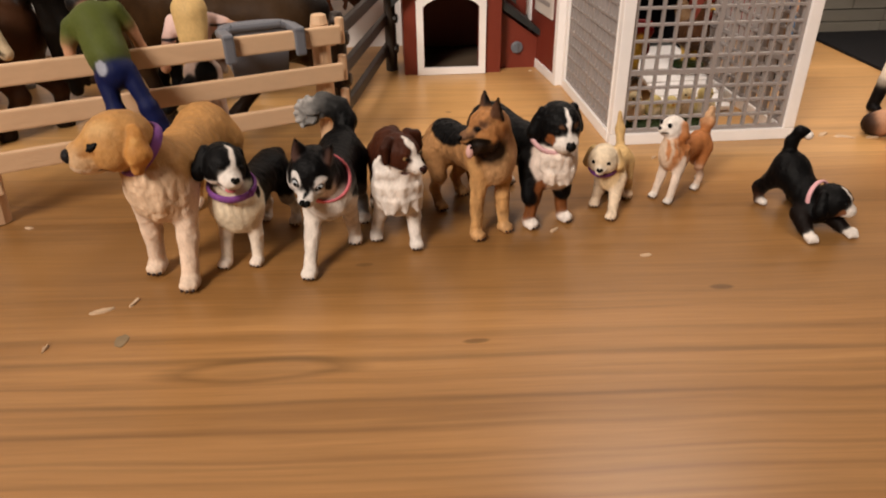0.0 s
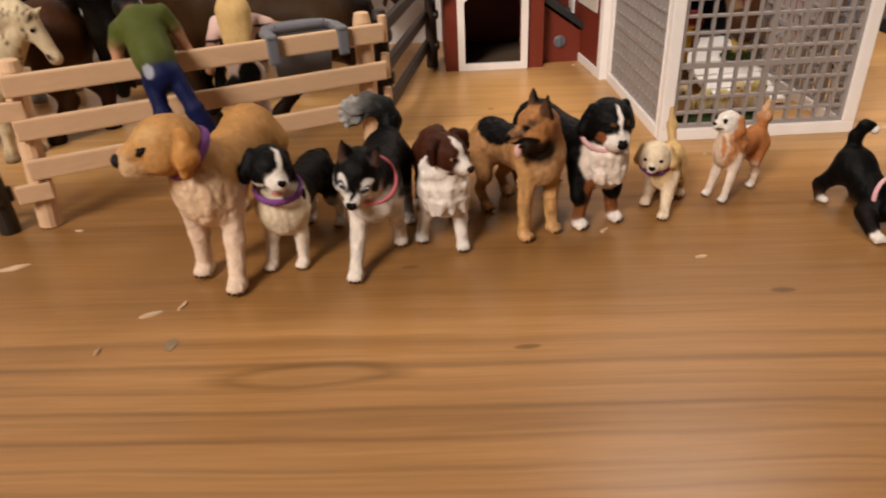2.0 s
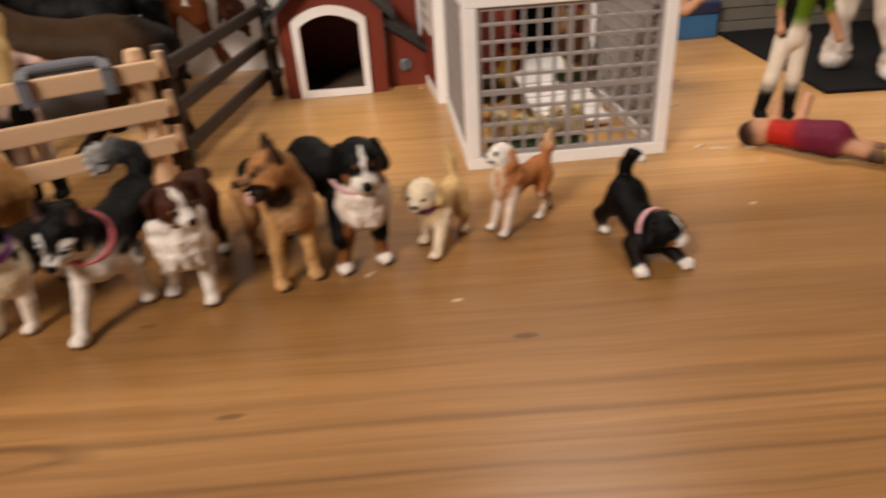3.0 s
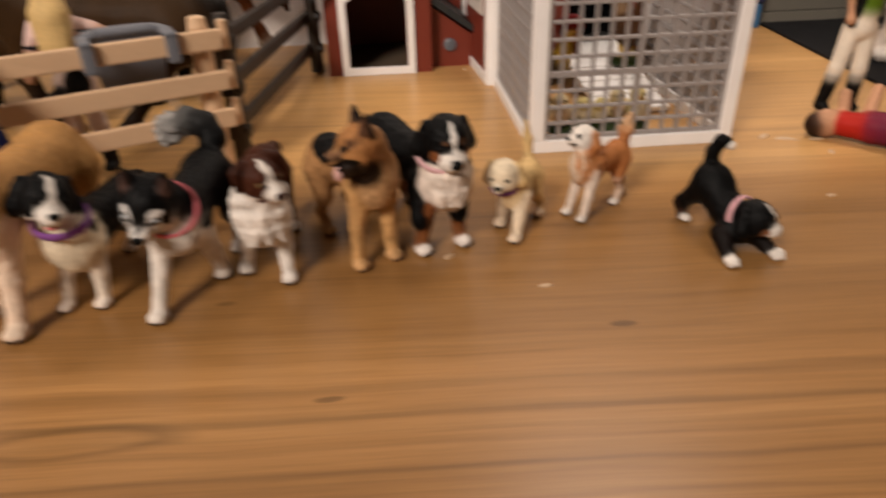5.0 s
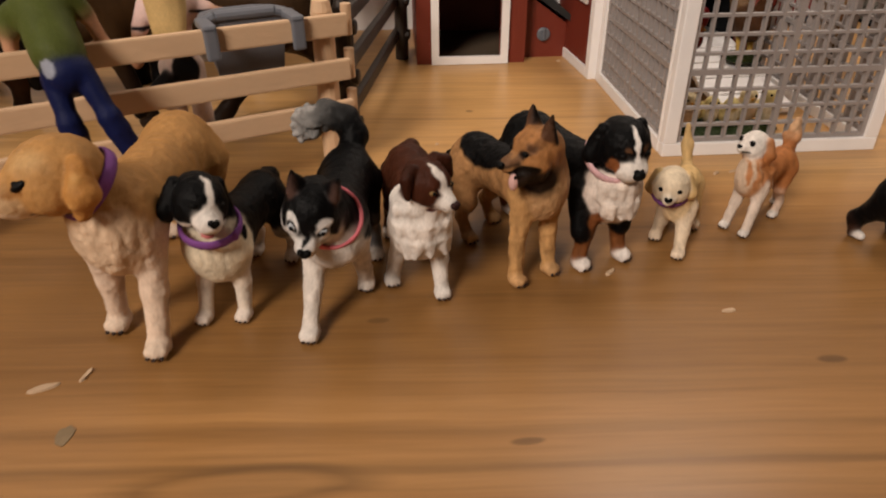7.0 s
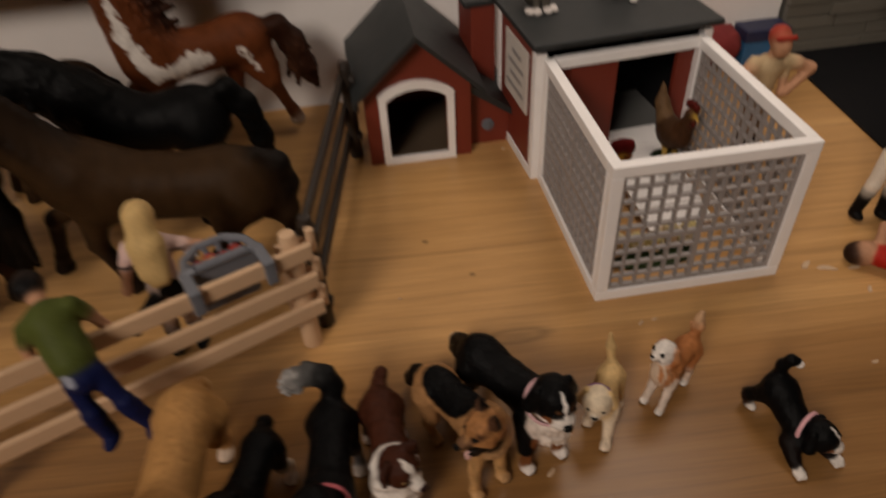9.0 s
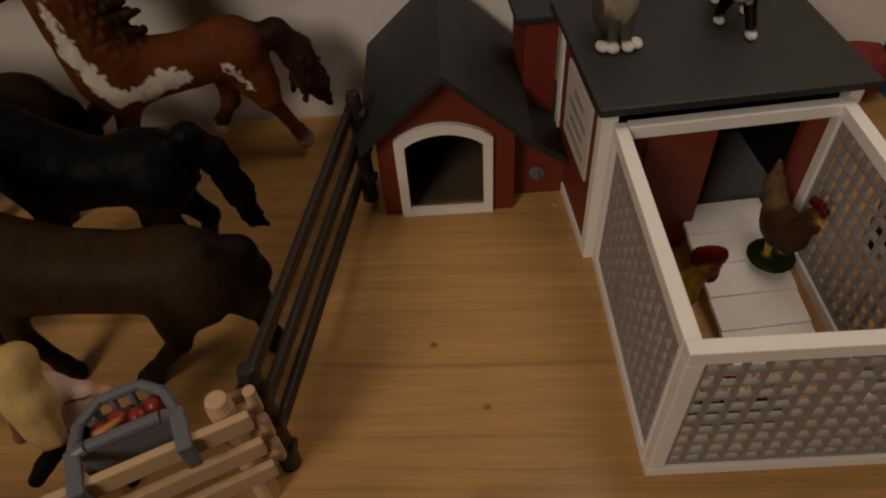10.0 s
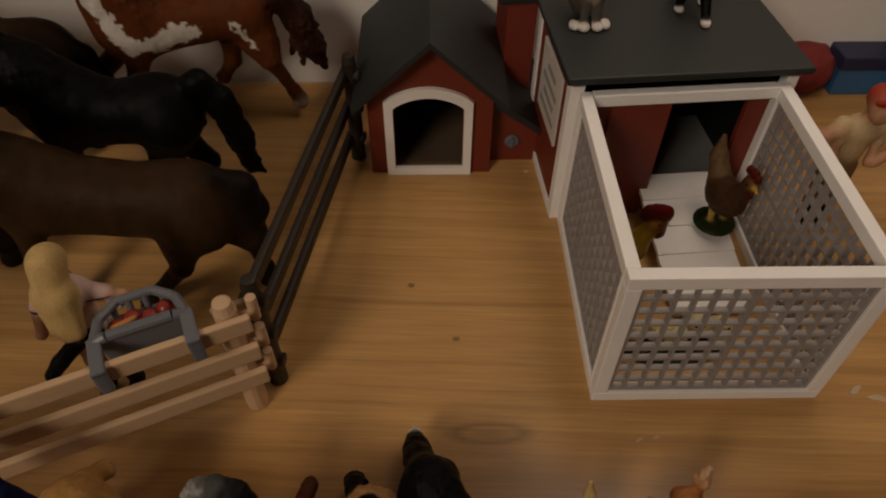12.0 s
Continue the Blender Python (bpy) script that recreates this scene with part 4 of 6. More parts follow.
c.dab((-0.1376, -0.0925, 0.0262), (0.0009, 0.0040, 0.0024), BLK, None, 0.0004)
c.dab((-0.1530, -0.0905, 0.0262), (0.0012, 0.0040, 0.0018), BLK, None, 0.0004)
c.ruff((-0.145, -0.0935, 0.0205), 0.0095, 0.0004)
c.chain([(-0.1384, -0.0580, 0.0240), (-0.1378, -0.0548, 0.0225), (-0.1375, -0.0530, 0.0170)], [0.0022, 0.0026, 0.0012], BLK)
c.build("toy_dog", "black and white border collie figurine with purple collar", "toy dog", 0.0004, group="row of toy dogs")

# husky
c = Clay(0.00036)
dog(c, (-0.1166, -0.0880, 0.0248), (-0.1148, -0.0602, 0.0243), 0.0076, 0.0072, (-0.1178, -0.0945, 0.0325), [(-0.1239, -0.1003), (-0.1106, -0.0792), (-0.1082, -0.0640), (-0.1215, -0.0560)], (BLK, GREY, (0.62, 0.58, 0.54), (0.70, 0.64, 0.58), GREY, (0.76, 0.70, 0.64)), leg=0.0022, neck_r=0.72)
HG = (-0.16, -0.85, -0.50)
HF = facing(HG, -12)
w = dog_head(c, (-0.1203, -0.0965, 0.0338), HG, 0.0074, BLK, (0.66, 0.63, 0.61), (0.68, 0.65, 0.62), "prick", BLK, 0.82, tilt=-12, eye=(0.36, 0.38, 0.40), mask=(0.68, 0.66, 0.64), ear_in=(0.10, 0.06, 0.05), rim=(0.02, 0.02, 0.02), ear_h=0.78)
c.dab(w(0.85, 0, 0.42), (0.0060, 0.0010, 0.0052), BLK, HF, 0.0004)
for side in (1, -1):
    c.dab(w(0.62, 0.78 * side, 0.12), (0.0028, 0.0010, 0.0022), BLK, HF, 0.0006)
    c.dab(w(0.20, 0.95 * side, -0.45), (0.0012, 0.0014, 0.0016), BLK, HF, 0.0004)
c.ring((-0.1170, -0.0942, 0.0300), (0.16, -0.80, 0.56), 0.0072, 0.0006, (0.64, 0.17, 0.20), 2.6)
c.dab((-0.1085, -0.0905, 0.0245), (0.0022, 0.0040, 0.0022), BLK, None, 0.0012)
c.ball((-0.1170, -0.0945, 0.0228), (0.0066, 0.0044, 0.0052), (0.60, 0.55, 0.50), 0.002)
c.ruff((-0.116, -0.097, 0.023), 0.008, 0.0004)
c.chain([(-0.1142, -0.0560, 0.0280), (-0.1128, -0.0525, 0.0335), (-0.1150, -0.0508, 0.0376), (-0.1202, -0.0500, 0.0390), (-0.1252, -0.0498, 0.0370), (-0.1272, -0.0495, 0.0340)], [0.0036, 0.0036, 0.0036, 0.0038, 0.0038, 0.0022], [BLK, BLK, (0.03, 0.03, 0.03), (0.16, 0.155, 0.15), (0.38, 0.36, 0.34)])
c.ball((-0.1250, -0.0496, 0.0360), (0.0046, 0.0036, 0.0044), (0.34, 0.33, 0.32), 0.0015)
for k in range(14):
    a = 0.7 + 0.26 * k
    c.limb((-0.1238, -0.0496, 0.0360), (-0.1245 + 0.0054 * math.cos(a), -0.0505 - 0.0012 * (k % 2), 0.0360 + 0.0054 * math.sin(a)), 0.0016, 0.0007, (0.42, 0.40, 0.38) if k % 2 else (0.30, 0.29, 0.28), 0.0010)
c.ruff((-0.124, -0.0495, 0.0360), 0.0060, 0.0016)
c.build("toy_dog", "black and grey husky figurine with pink collar and curled tail", "toy dog", 0.0004, group="row of toy dogs")

# brown and white shepherd
c = Clay(0.00036)
dog(c, (-0.0958, -0.0800, 0.0212), (-0.0980, -0.0572, 0.0240), 0.0070, 0.0064, (-0.0950, -0.0845, 0.0312), [(-0.0906, -0.0852), (-0.1037, -0.0780), (-0.0925, -0.0526), (-0.1045, -0.0516)], (BRN, SNOW, (0.74, 0.68, 0.62), (0.74, 0.69, 0.64), BRN, (0.76, 0.71, 0.66)), leg=0.0020, neck_r=0.74)
AG = (0.64, -0.72, -0.20)
AF = facing(AG, 6)
w = dog_head(c, (-0.0943, -0.0868, 0.0347), AG, 0.0062, BRN, BRN, SNOW, "fold", (0.055, 0.020, 0.012), 0.95, tilt=6, eye=(0.20, 0.12, 0.05), nose=(0.03, 0.012, 0.011), rim=(0.03, 0.012, 0.010), jaw=(0.64, 0.46, 0.40))
c.dab(w(0.72, 0.02, 0.50), (0.0050, 0.0011, 0.0046), SNOW, AF, 0.0003)
c.dab(w(1.05, 0, -0.10), (0.0040, 0.0022, 0.0026), SNOW, AF, 0.0003)
for side in (1, -1):
    c.dab(w(0.55, 0.56 * side, 0.05), (0.0034, 0.0016, 0.0032), BRN, AF, 0.0004)
    c.dab(w(0.30, 0.72 * side, -0.68), (0.0034, 0.0026, 0.0022), SNOW, None, 0.0005)
    c.dab(w(0.85, 0.42 * side, -0.66), (0.0030, 0.0012, 0.0005), (0.10, 0.03, 0.03), AF, 0.0003)
c.ball((-0.0955, -0.0825, 0.0280), (0.0078, 0.0066, 0.0042), (0.74, 0.69, 0.64), 0.002)
c.ball((-0.0960, -0.0845, 0.0218), (0.0080, 0.0062, 0.0098), (0.74, 0.68, 0.62), 0.002)
for k in range(15):
    a, h = -0.9 + 0.45 * (k % 5) + 0.2 * (k // 5), 0.0285 - 0.0048 * (k // 5)
    p = Vector((-0.0960 + 0.0070 * math.sin(a), -0.0848 - 0.0052 * math.cos(a), h))
    c.limb(p, p + Vector((0.0010 * math.sin(a + k), -0.0002, -0.0036)), 0.0014, 0.0008, (0.72, 0.67, 0.62), 0.0016)
c.ruff((-0.096, -0.0870, 0.0225), 0.0095, 0.0006)
c.chain([(-0.0980, -0.0505, 0.0268), (-0.0965, -0.0430, 0.0255)], [0.0030, 0.0024], BRN)
c.build("toy_dog", "brown and white shepherd figurine with white ruff", "toy dog", 0.0004, group="row of toy dogs")

# german shepherd
c = Clay(0.00036)
dog(c, (-0.0653, -0.0742, 0.0272), (-0.0778, -0.0515, 0.0236), 0.0074, 0.0072, (-0.0655, -0.0800, 0.0385), [(-0.0702, -0.0808), (-0.0600, -0.0758), (-0.0808, -0.0570), (-0.0722, -0.0450)], (TAN, TAN, (0.54, 0.34, 0.18), (0.52, 0.31, 0.14), TAN, (0.52, 0.32, 0.16)), leg=0.0021, neck_r=0.84)
SOOT = (0.010, 0.008, 0.007)
GG = (-0.91, -0.38, -0.10)
GF = facing(GG)
w = dog_head(c, (-0.0668, -0.0822, 0.0402), GG, 0.0061, (0.36, 0.18, 0.075), (0.46, 0.24, 0.10), (0.40, 0.22, 0.10), "prick", (0.05, 0.028, 0.018), 1.05, jaw=SOOT, ear_in=(0.14, 0.07, 0.04), rim=(0.06, 0.03, 0.02))
c.limb(w(0.20, 0.22, -0.82), w(1.10, 0.08, -1.02), 0.0027, 0.0018, SOOT, 0.0012)
c.ball(w(0.55, 0.30, -0.74), (0.0044, 0.0026, 0.0024), SOOT, 0.001, facing((-0.94, -0.34, -0.30)))
c.dab(w(0.75, 0.45, -0.52), (0.0066, 0.0030, 0.0019), SOOT, facing((-0.94, -0.34, -0.30)), 0.0004)
c.dab(w(0.35, 0.35, -1.25), (0.0066, 0.0052, 0.0050), (0.03, 0.018, 0.012), None, 0.0026)
for side in (1, -1):
    c.dab(w(0.85, 0.42 * side, 0.16), (0.0028, 0.0012, 0.0014), (0.035, 0.020, 0.013), GF, 0.0008)
    c.dab(w(0.45, 0.55 * side, 0.42), (0.0026, 0.0014, 0.0012), (0.12, 0.06, 0.03), GF, 0.0010)
    c.dab(w(-0.40, 0.62 * side, 1.0), (0.0016, 0.0016, 0.0050), SOOT, None, 0.0006)
c.dab(w(1.45, 0.0, -0.15), (0.0036, 0.0026, 0.0014), (0.05, 0.03, 0.02), None, 0.001)
c.dab(w(1.30, 0.0, -0.05), (0.0040, 0.0030, 0.0008), (0.20, 0.11, 0.06), GF, 0.0008)
c.bead(w(1.30, 0.24, -0.98), (0.0013, 0.0013, 0.0023), (0.62, 0.38, 0.35))
c.limb(w(0.56, 0.60, -0.50), w(1.32, 0.42, -0.70), 0.00055, 0.00045, SNOW, 0.0001)
c.dab((-0.0738, -0.0608, 0.0342), (0.0140, 0.0088, 0.0090), BLK, facing((0.6, -0.8, 0)), 0.0010)
c.ruff((-0.065, -0.083, 0.0300), 0.009, 0.0006)
c.chain([(-0.0818, -0.0470, 0.0245), (-0.0832, -0.0415, 0.0195), (-0.0848, -0.0365, 0.0120), (-0.0856, -0.0315, 0.0045)], [0.0028, 0.0034, 0.0032, 0.0014], [BLK, BLK, SOOT])
c.build("toy_dog", "tan and black german shepherd figurine with tongue out", "toy dog", 0.0006, group="row of toy dogs", relief_tone=0.5)

# bernese mountain dog
c = Clay(0.00036)
dog(c, (-0.0436, -0.0660, 0.0222), (-0.0605, -0.0440, 0.0258), 0.0079, 0.0080, (-0.0430, -0.0700, 0.0345), [(-0.0511, -0.0744), (-0.0384, -0.0706), (-0.0660, -0.0395), (-0.0530, -0.0360)], (BLK, BLK, (0.74, 0.65, 0.58), (0.20, 0.08, 0.03), (0.2, 0.08, 0.03), (0.76, 0.70, 0.65)), leg=0.0022, neck_r=0.78)
BG = (0.22, -0.92, -0.36)
BF = facing(BG)
w = dog_head(c, (-0.0423, -0.0730, 0.0372), BG, 0.0073, BLK, BLK, SNOW, "drop", BLK, 0.66)
c.dab(w(0.70, 0, 0.52), (0.0050, 0.0008, 0.0048), (0.78, 0.74, 0.70), BF, 0.0003)
c.ball(w(0.98, 0, -0.38), (0.0038, 0.0044, 0.0036), (0.76, 0.71, 0.66), 0.0010, BF)
c.bead(w(1.46, 0, -0.24), (0.0014, 0.0018, 0.0015), INK, BF)
c.dab(w(1.42, 0, -0.62), (0.0016, 0.0004, 0.0014), (0.06, 0.03, 0.03), BF, 0.0003)
for side in (1, -1):
    c.dab(w(0.78, 0.34 * side, 0.42), (0.0018, 0.0010, 0.0007), (0.12, 0.06, 0.03), BF, 0.0004)
    c.dab(w(0.74, 0.66 * side, -0.30), (0.0024, 0.0015, 0.0022), (0.25, 0.10, 0.04), BF, 0.0004)
c.ring((-0.0437, -0.0712, 0.0326), (0.10, -0.60, 0.80), 0.0076, 0.0006, (0.64, 0.40, 0.42), 2.0)
c.limb((-0.0510, -0.0690, 0.022), (-0.0511, -0.0737, 0.011), 0.0036, 0.0026, BLK)
c.limb((-0.0385, -0.0670, 0.022), (-0.0384, -0.0700, 0.011), 0.0036, 0.0026, BLK)
c.ball((-0.0428, -0.0725, 0.0225), (0.0076, 0.0056, 0.0090), (0.74, 0.65, 0.58), 0.002)
c.dab((-0.0478, -0.0770, 0.0150), (0.0022, 0.0040, 0.0034), (0.25, 0.10, 0.04), None, 0.0008)
for k in range(10):
    a, h = -0.7 + 0.35 * (k % 5) + 0.17 * (k // 5), 0.0262 - 0.0052 * (k // 5)
    p = Vector((-0.0428 + 0.0066 * math.sin(a), -0.0732 - 0.0046 * math.cos(a), h))
    c.limb(p, p + Vector((0.0006 * math.sin(a + k), -0.0002, -0.0036)), 0.0013, 0.0008, (0.70, 0.62, 0.55), 0.0016)
c.ruff((-0.0430, -0.0750, 0.0225), 0.0090, 0.0006)
c.chain([(-0.0625, -0.0390, 0.0265), (-0.0640, -0.0325, 0.0190), (-0.0650, -0.0270, 0.0150), (-0.0655, -0.0220, 0.0124), (-0.0658, -0.0180, 0.0108)], [0.0040, 0.0046, 0.0042, 0.0028, 0.0014], [BLK, BLK, BLK, SNOW], 0.0024)
c.dab((-0.0658, -0.0180, 0.0112), (0.0036, 0.0036, 0.0040), (0.76, 0.72, 0.68), None, 0.0006)
c.ruff((-0.0645, -0.0290, 0.0150), 0.0060, 0.0007)
c.build("toy_dog", "black bernese mountain dog figurine with white chest", "toy dog", 0.0004, group="row of toy dogs")

YEL, YEL2 = (0.62, 0.44, 0.22), (0.70, 0.54, 0.34)
c = Clay(0.00034)
dog(c, (-0.0192, -0.0622, 0.0134), (-0.0130, -0.0515, 0.0146), 0.0044, 0.0042, (-0.0225, -0.0655, 0.0192), [(-0.0206, -0.0713), (-0.0235, -0.0602), (-0.0095, -0.0545), (-0.0160, -0.0480)], (YEL, YEL2, YEL2, (0.74, 0.61, 0.46), YEL, (0.76, 0.63, 0.49)), leg=0.0018)
w = dog_head(c, (-0.0240, -0.0662, 0.0213), (-0.42, -0.86, -0.22), 0.0053, (0.72, 0.61, 0.46), (0.72, 0.61, 0.46), (0.75, 0.67, 0.55), "drop", YEL, 0.55)
c.ring(w(-0.30, 0, -0.62), (0.42, 0.70, -1.0), 0.0052, 0.0006, VIOLET, 1.5)
c.chain([(-0.0122, -0.0482, 0.0180), (-0.0124, -0.0462, 0.0245), (-0.0130, -0.0458, 0.0305)], [0.0016, 0.0015, 0.0007], YEL)
c.build("toy_dog", "pale yellow labrador puppy figurine with purple collar", "toy puppy", group="row of toy dogs")

RUST, RUST2 = (0.42, 0.18, 0.07), (0.66, 0.50, 0.36)
c = Clay(0.0004, move=(0.0, -0.0013, 0.0))
dog(c, (0.0065, -0.0545, 0.0170), (0.0185, -0.0455, 0.0175), 0.0044, 0.0042, (0.0048, -0.0535, 0.0245), [(0.0040, -0.0600), (0.0005, -0.0540), (0.0185, -0.0490), (0.0240, -0.0400)], (RUST, RUST2, (0.50, 0.26, 0.12), (0.68, 0.58, 0.50), (0.66, 0.52, 0.42), SNOW), leg=0.0014)
w = dog_head(c, (0.0042, -0.0535, 0.0275), (-0.95, -0.30, 0.16), 0.0043, SNOW, SNOW, SNOW, "feather", (0.46, 0.22, 0.10), 0.66, rim=INK, jaw=(0.55, 0.46, 0.40))
for side in (1, -1):
    c.dab(w(0.95, 0.34 * side, -0.48), (0.0020, 0.0010, 0.0004), INK, facing((-0.95, -0.30, 0.16)), 0.0003)
    c.bead(w(0.86, 0.50 * side, 0.20), (0.0007, 0.0009, 0.0009), INK)
c.ball((0.0030, -0.0555, 0.0185), (0.0034, 0.0036, 0.0058), (0.66, 0.52, 0.40), 0.002)
c.ruff((0.0055, -0.0555, 0.0205), 0.0055, 0.0011)
for q in range(4):
    c.dab((0.0015 + 0.0024 * q, -0.0595, 0.0205 - 0.001 * (q % 2)), (0.0007, 0.0040, 0.0046), (0.46, 0.22, 0.10), None, 0.0005)
c.dab((0.0075, -0.0535, 0.0235), (0.0030, 0.006, 0.0045), RUST, None, 0.0012)
c.chain([(0.0215, -0.0430, 0.0200), (0.0226, -0.0415, 0.0245), (0.0238, -0.0405, 0.0292)], [0.0016, 0.0022, 0.0012], [RUST, (0.55, 0.36, 0.22), SNOW])
c.ruff((0.0232, -0.0410, 0.0260), 0.004, 0.0010)
c.build("toy_dog", "small rust and white spaniel figurine looking up", "toy puppy", group="row of toy dogs")

c = Clay(0.00034)
c.ball((0.0422, -0.0705, 0.0158), (0.0064, 0.0058, 0.0058), BLK, 0.003, facing((0.25, -1, -0.5)))
c.limb((0.0422, -0.0705, 0.0150), (0.0452, -0.0850, 0.0072), 0.0057, 0.0051, BLK, 0.003)
for a, b, g in (((0.0400, -0.0850, 0.0058), (0.0396, -0.0915, 0.0024), (0.0396, -0.0948, 0.0016)), ((0.0495, -0.0840, 0.0055), (0.0530, -0.0898, 0.0024), (0.0546, -0.0926, 0.0016))):
    c.limb(a, b, 0.0032, 0.0022, (0.010, 0.006, 0.005))
    c.ball(g, (0.0023, 0.0023, 0.0017), SNOW, 0.001)
    for d in (-0.0011, 0.0, 0.0011):
        c.ball((g[0] + d, g[1] - 0.0013, 0.0014), (0.0007, 0.0012, 0.0012), SNOW, 0.0003)
for a, b, g in (((0.0388, -0.0685, 0.0120), (0.0362, -0.0640, 0.0065), (0.0368, -0.0640, 0.0016)), ((0.0470, -0.0672, 0.0120), (0.0490, -0.0625, 0.0060), (0.0498, -0.0625, 0.0016))):
    c.limb(a, b, 0.0036, 0.0023, BLK)
    c.limb(b, g, 0.0021, 0.0017, (0.06, 0.03, 0.02))
    c.ball((g[0] + 0.0006, g[1] - 0.0014, 0.0014), (0.0018, 0.0026, 0.0013), SNOW, 0.0008)
w = dog_head(c, (0.0484, -0.0875, 0.0118), (0.66, -0.74, -0.08), 0.0058, BLK, BLK, SNOW, "drop", BLK, 0.48)
PF = facing((0.66, -0.74, -0.08))
c.dab(w(0.75, 0, 0.45), (0.0042, 0.0006, 0.0038), SNOW, PF, 0.0003)
c.ball(w(0.95, 0, -0.34), (0.0026, 0.0027, 0.0022), SNOW, 0.001, PF)
for side in (1, -1):
    c.dab(w(0.80, 0.62 * side, -0.38), (0.0020, 0.0012, 0.0016), (0.22, 0.10, 0.05), PF, 0.0004)
c.ring((0.0460, -0.0834, 0.0108), (-0.40, 0.80, -0.10), 0.0056, 0.0005, (0.68, 0.38, 0.41))
c.chain([(0.0420, -0.0672, 0.0195), (0.0424, -0.0668, 0.0250), (0.0438, -0.0680, 0.0288), (0.0456, -0.0692, 0.0284)], [0.0024, 0.0019, 0.0017, 0.0014], [BLK, BLK, BLK, SNOW])
c.bead((0.0462, -0.0697, 0.0278), 0.0015, SNOW)
c.build("toy_dog", "black puppy figurine in a play bow with pink collar", "toy puppy", group="row of toy dogs")


# ---- horses ----
def horse(c, withers, croup, feet, poll, gaze, hl, cols, r=0.0145, mane=None, tail=None, tail_col=INK, lift=(0, 0, 0, 0), legr=0.0042, knees=(None, None, None, None), thick=1.0):
    """withers, croup and poll are points on the spine; feet fore then hind; cols: coat, belly, lower leg, hoof, muzzle."""
    coat, belly, low, hoof, muz = cols
    wi, cr, po = Vector(withers), Vector(croup), Vector(poll)
    ax = facing((wi.x - cr.x, wi.y - cr.y, 0.001))
    f, side, up = ax.col[0], ax.col[1], Vector((0, 0, 1))
    ch, ru = wi - up * r * 1.05 + f * r * 0.15, cr - up * r * 0.98
    c.ball(ch, (r * 1.15, r * 0.78, r * 1.18), coat, r * 0.5, ax)
    c.ball(ru, (r * 1.2, r * 0.86, r * 1.05), coat, r * 0.5, ax)
    c.limb(ch - up * r * 0.08, ru - up * r * 0.02, r * 0.93, r * 0.85, coat, r * 0.5)
    c.limb(ch - up * r * 0.5, ch.lerp(ru, 0.6) - up * r * 0.4, r * 0.6, r * 0.6, belly, r * 0.4)
    base = wi + f * r * 0.55 - up * r * 0.45
    c.limb(base, po, r * 0.72 * thick, r * 0.34 * thick, coat, r * 0.45)
    c.limb(base - up * r * 0.5 + f * r * 0.2, po.lerp(base, 0.25) - up * r * 0.25, r * 0.6 * thick, r * 0.30 * thick, coat, r * 0.4)
    h = facing(gaze)
    w = lambda x, y, z: po + h @ Vector((x * hl, y * hl, z * hl))
    c.limb(w(0.05, 0, -0.02), w(0.95, 0, -0.08), hl * 0.24, hl * 0.135, coat, hl * 0.12)
    c.ball(w(0.22, 0, -0.16), (hl * 0.25, hl * 0.15, hl * 0.2), coat, hl * 0.12, h)
    c.ball(w(0.97, 0, -0.11), (hl * 0.16, hl * 0.13, hl * 0.14), muz, hl * 0.1, h)
    for s in (1, -1):
        c.limb(w(0.0, 0.13 * s, 0.16), w(-0.02, 0.16 * s, 0.42), hl * 0.08, hl * 0.02, coat, hl * 0.05)
        c.bead(w(0.30, 0.19 * s, 0.06), hl * 0.045, INK)
    for i, (fx, fy) in enumerate(feet):
        body, rr = (ch, r) if i < 2 else (ru, r)
        fz = lift[i]
        foot = Vector((fx, fy, fz + legr * 0.9))
        s = 1 if (foot - body).dot(side) > 0 else -1
        top = body + side * s * r * 0.42 - up * r * 0.45 + (f * r * 0.2 if i < 2 else -f * r * 0.25)
        if i < 2:
            knee = top.lerp(foot, 0.55) + f * legr * 0.4
        else:
            knee = top.lerp(foot, 0.58) - f * legr * 1.5
            stifle = top.lerp(foot, 0.28) + f * legr * 0.7
            if knees[i]:
                stifle = top.lerp(Vector(knees[i]), 0.45) + f * legr * 0.8
            c.limb(top, stifle, r * 0.74, r * 0.44, coat, legr * 1.4)
            top = stifle
        knee = Vector(knees[i]) if knees[i] else knee
        c.limb(top, knee, r * (0.46 if i < 2 else 0.42), legr * 1.02, coat, legr)
        ank = knee.lerp(foot, 0.8)
        c.limb(knee, ank, legr * 0.92, legr * 0.70, low, legr * 0.5)
        c.limb(ank, foot, legr * 0.85, legr * 0.95, low, legr * 0.5)
        c.limb(foot, foot - up * legr * 0.3, legr * 0.95, legr * 1.12, hoof, legr * 0.2)
    if mane:
        for k in range(7):
            q = base.lerp(po, 0.05 + 0.15 * k) + up * r * (0.55 - 0.03 * k) - f * r * 0.25
            c.limb(q, q + side * mane[1] * r * 0.55 - up * r * 0.85, r * 0.22, r * 0.12, mane[0], r * 0.12)
    if tail:
        n = len(tail)
        c.chain(tail, [r * (0.22 + 0.2 * math.sin(math.pi * i / (n - 1))) for i in range(n)], tail_col, r * 0.2)


BAY, BAY2 = (0.056, 0.031, 0.014), (0.034, 0.019, 0.010)
c = Clay(0.0009, 0.0015)
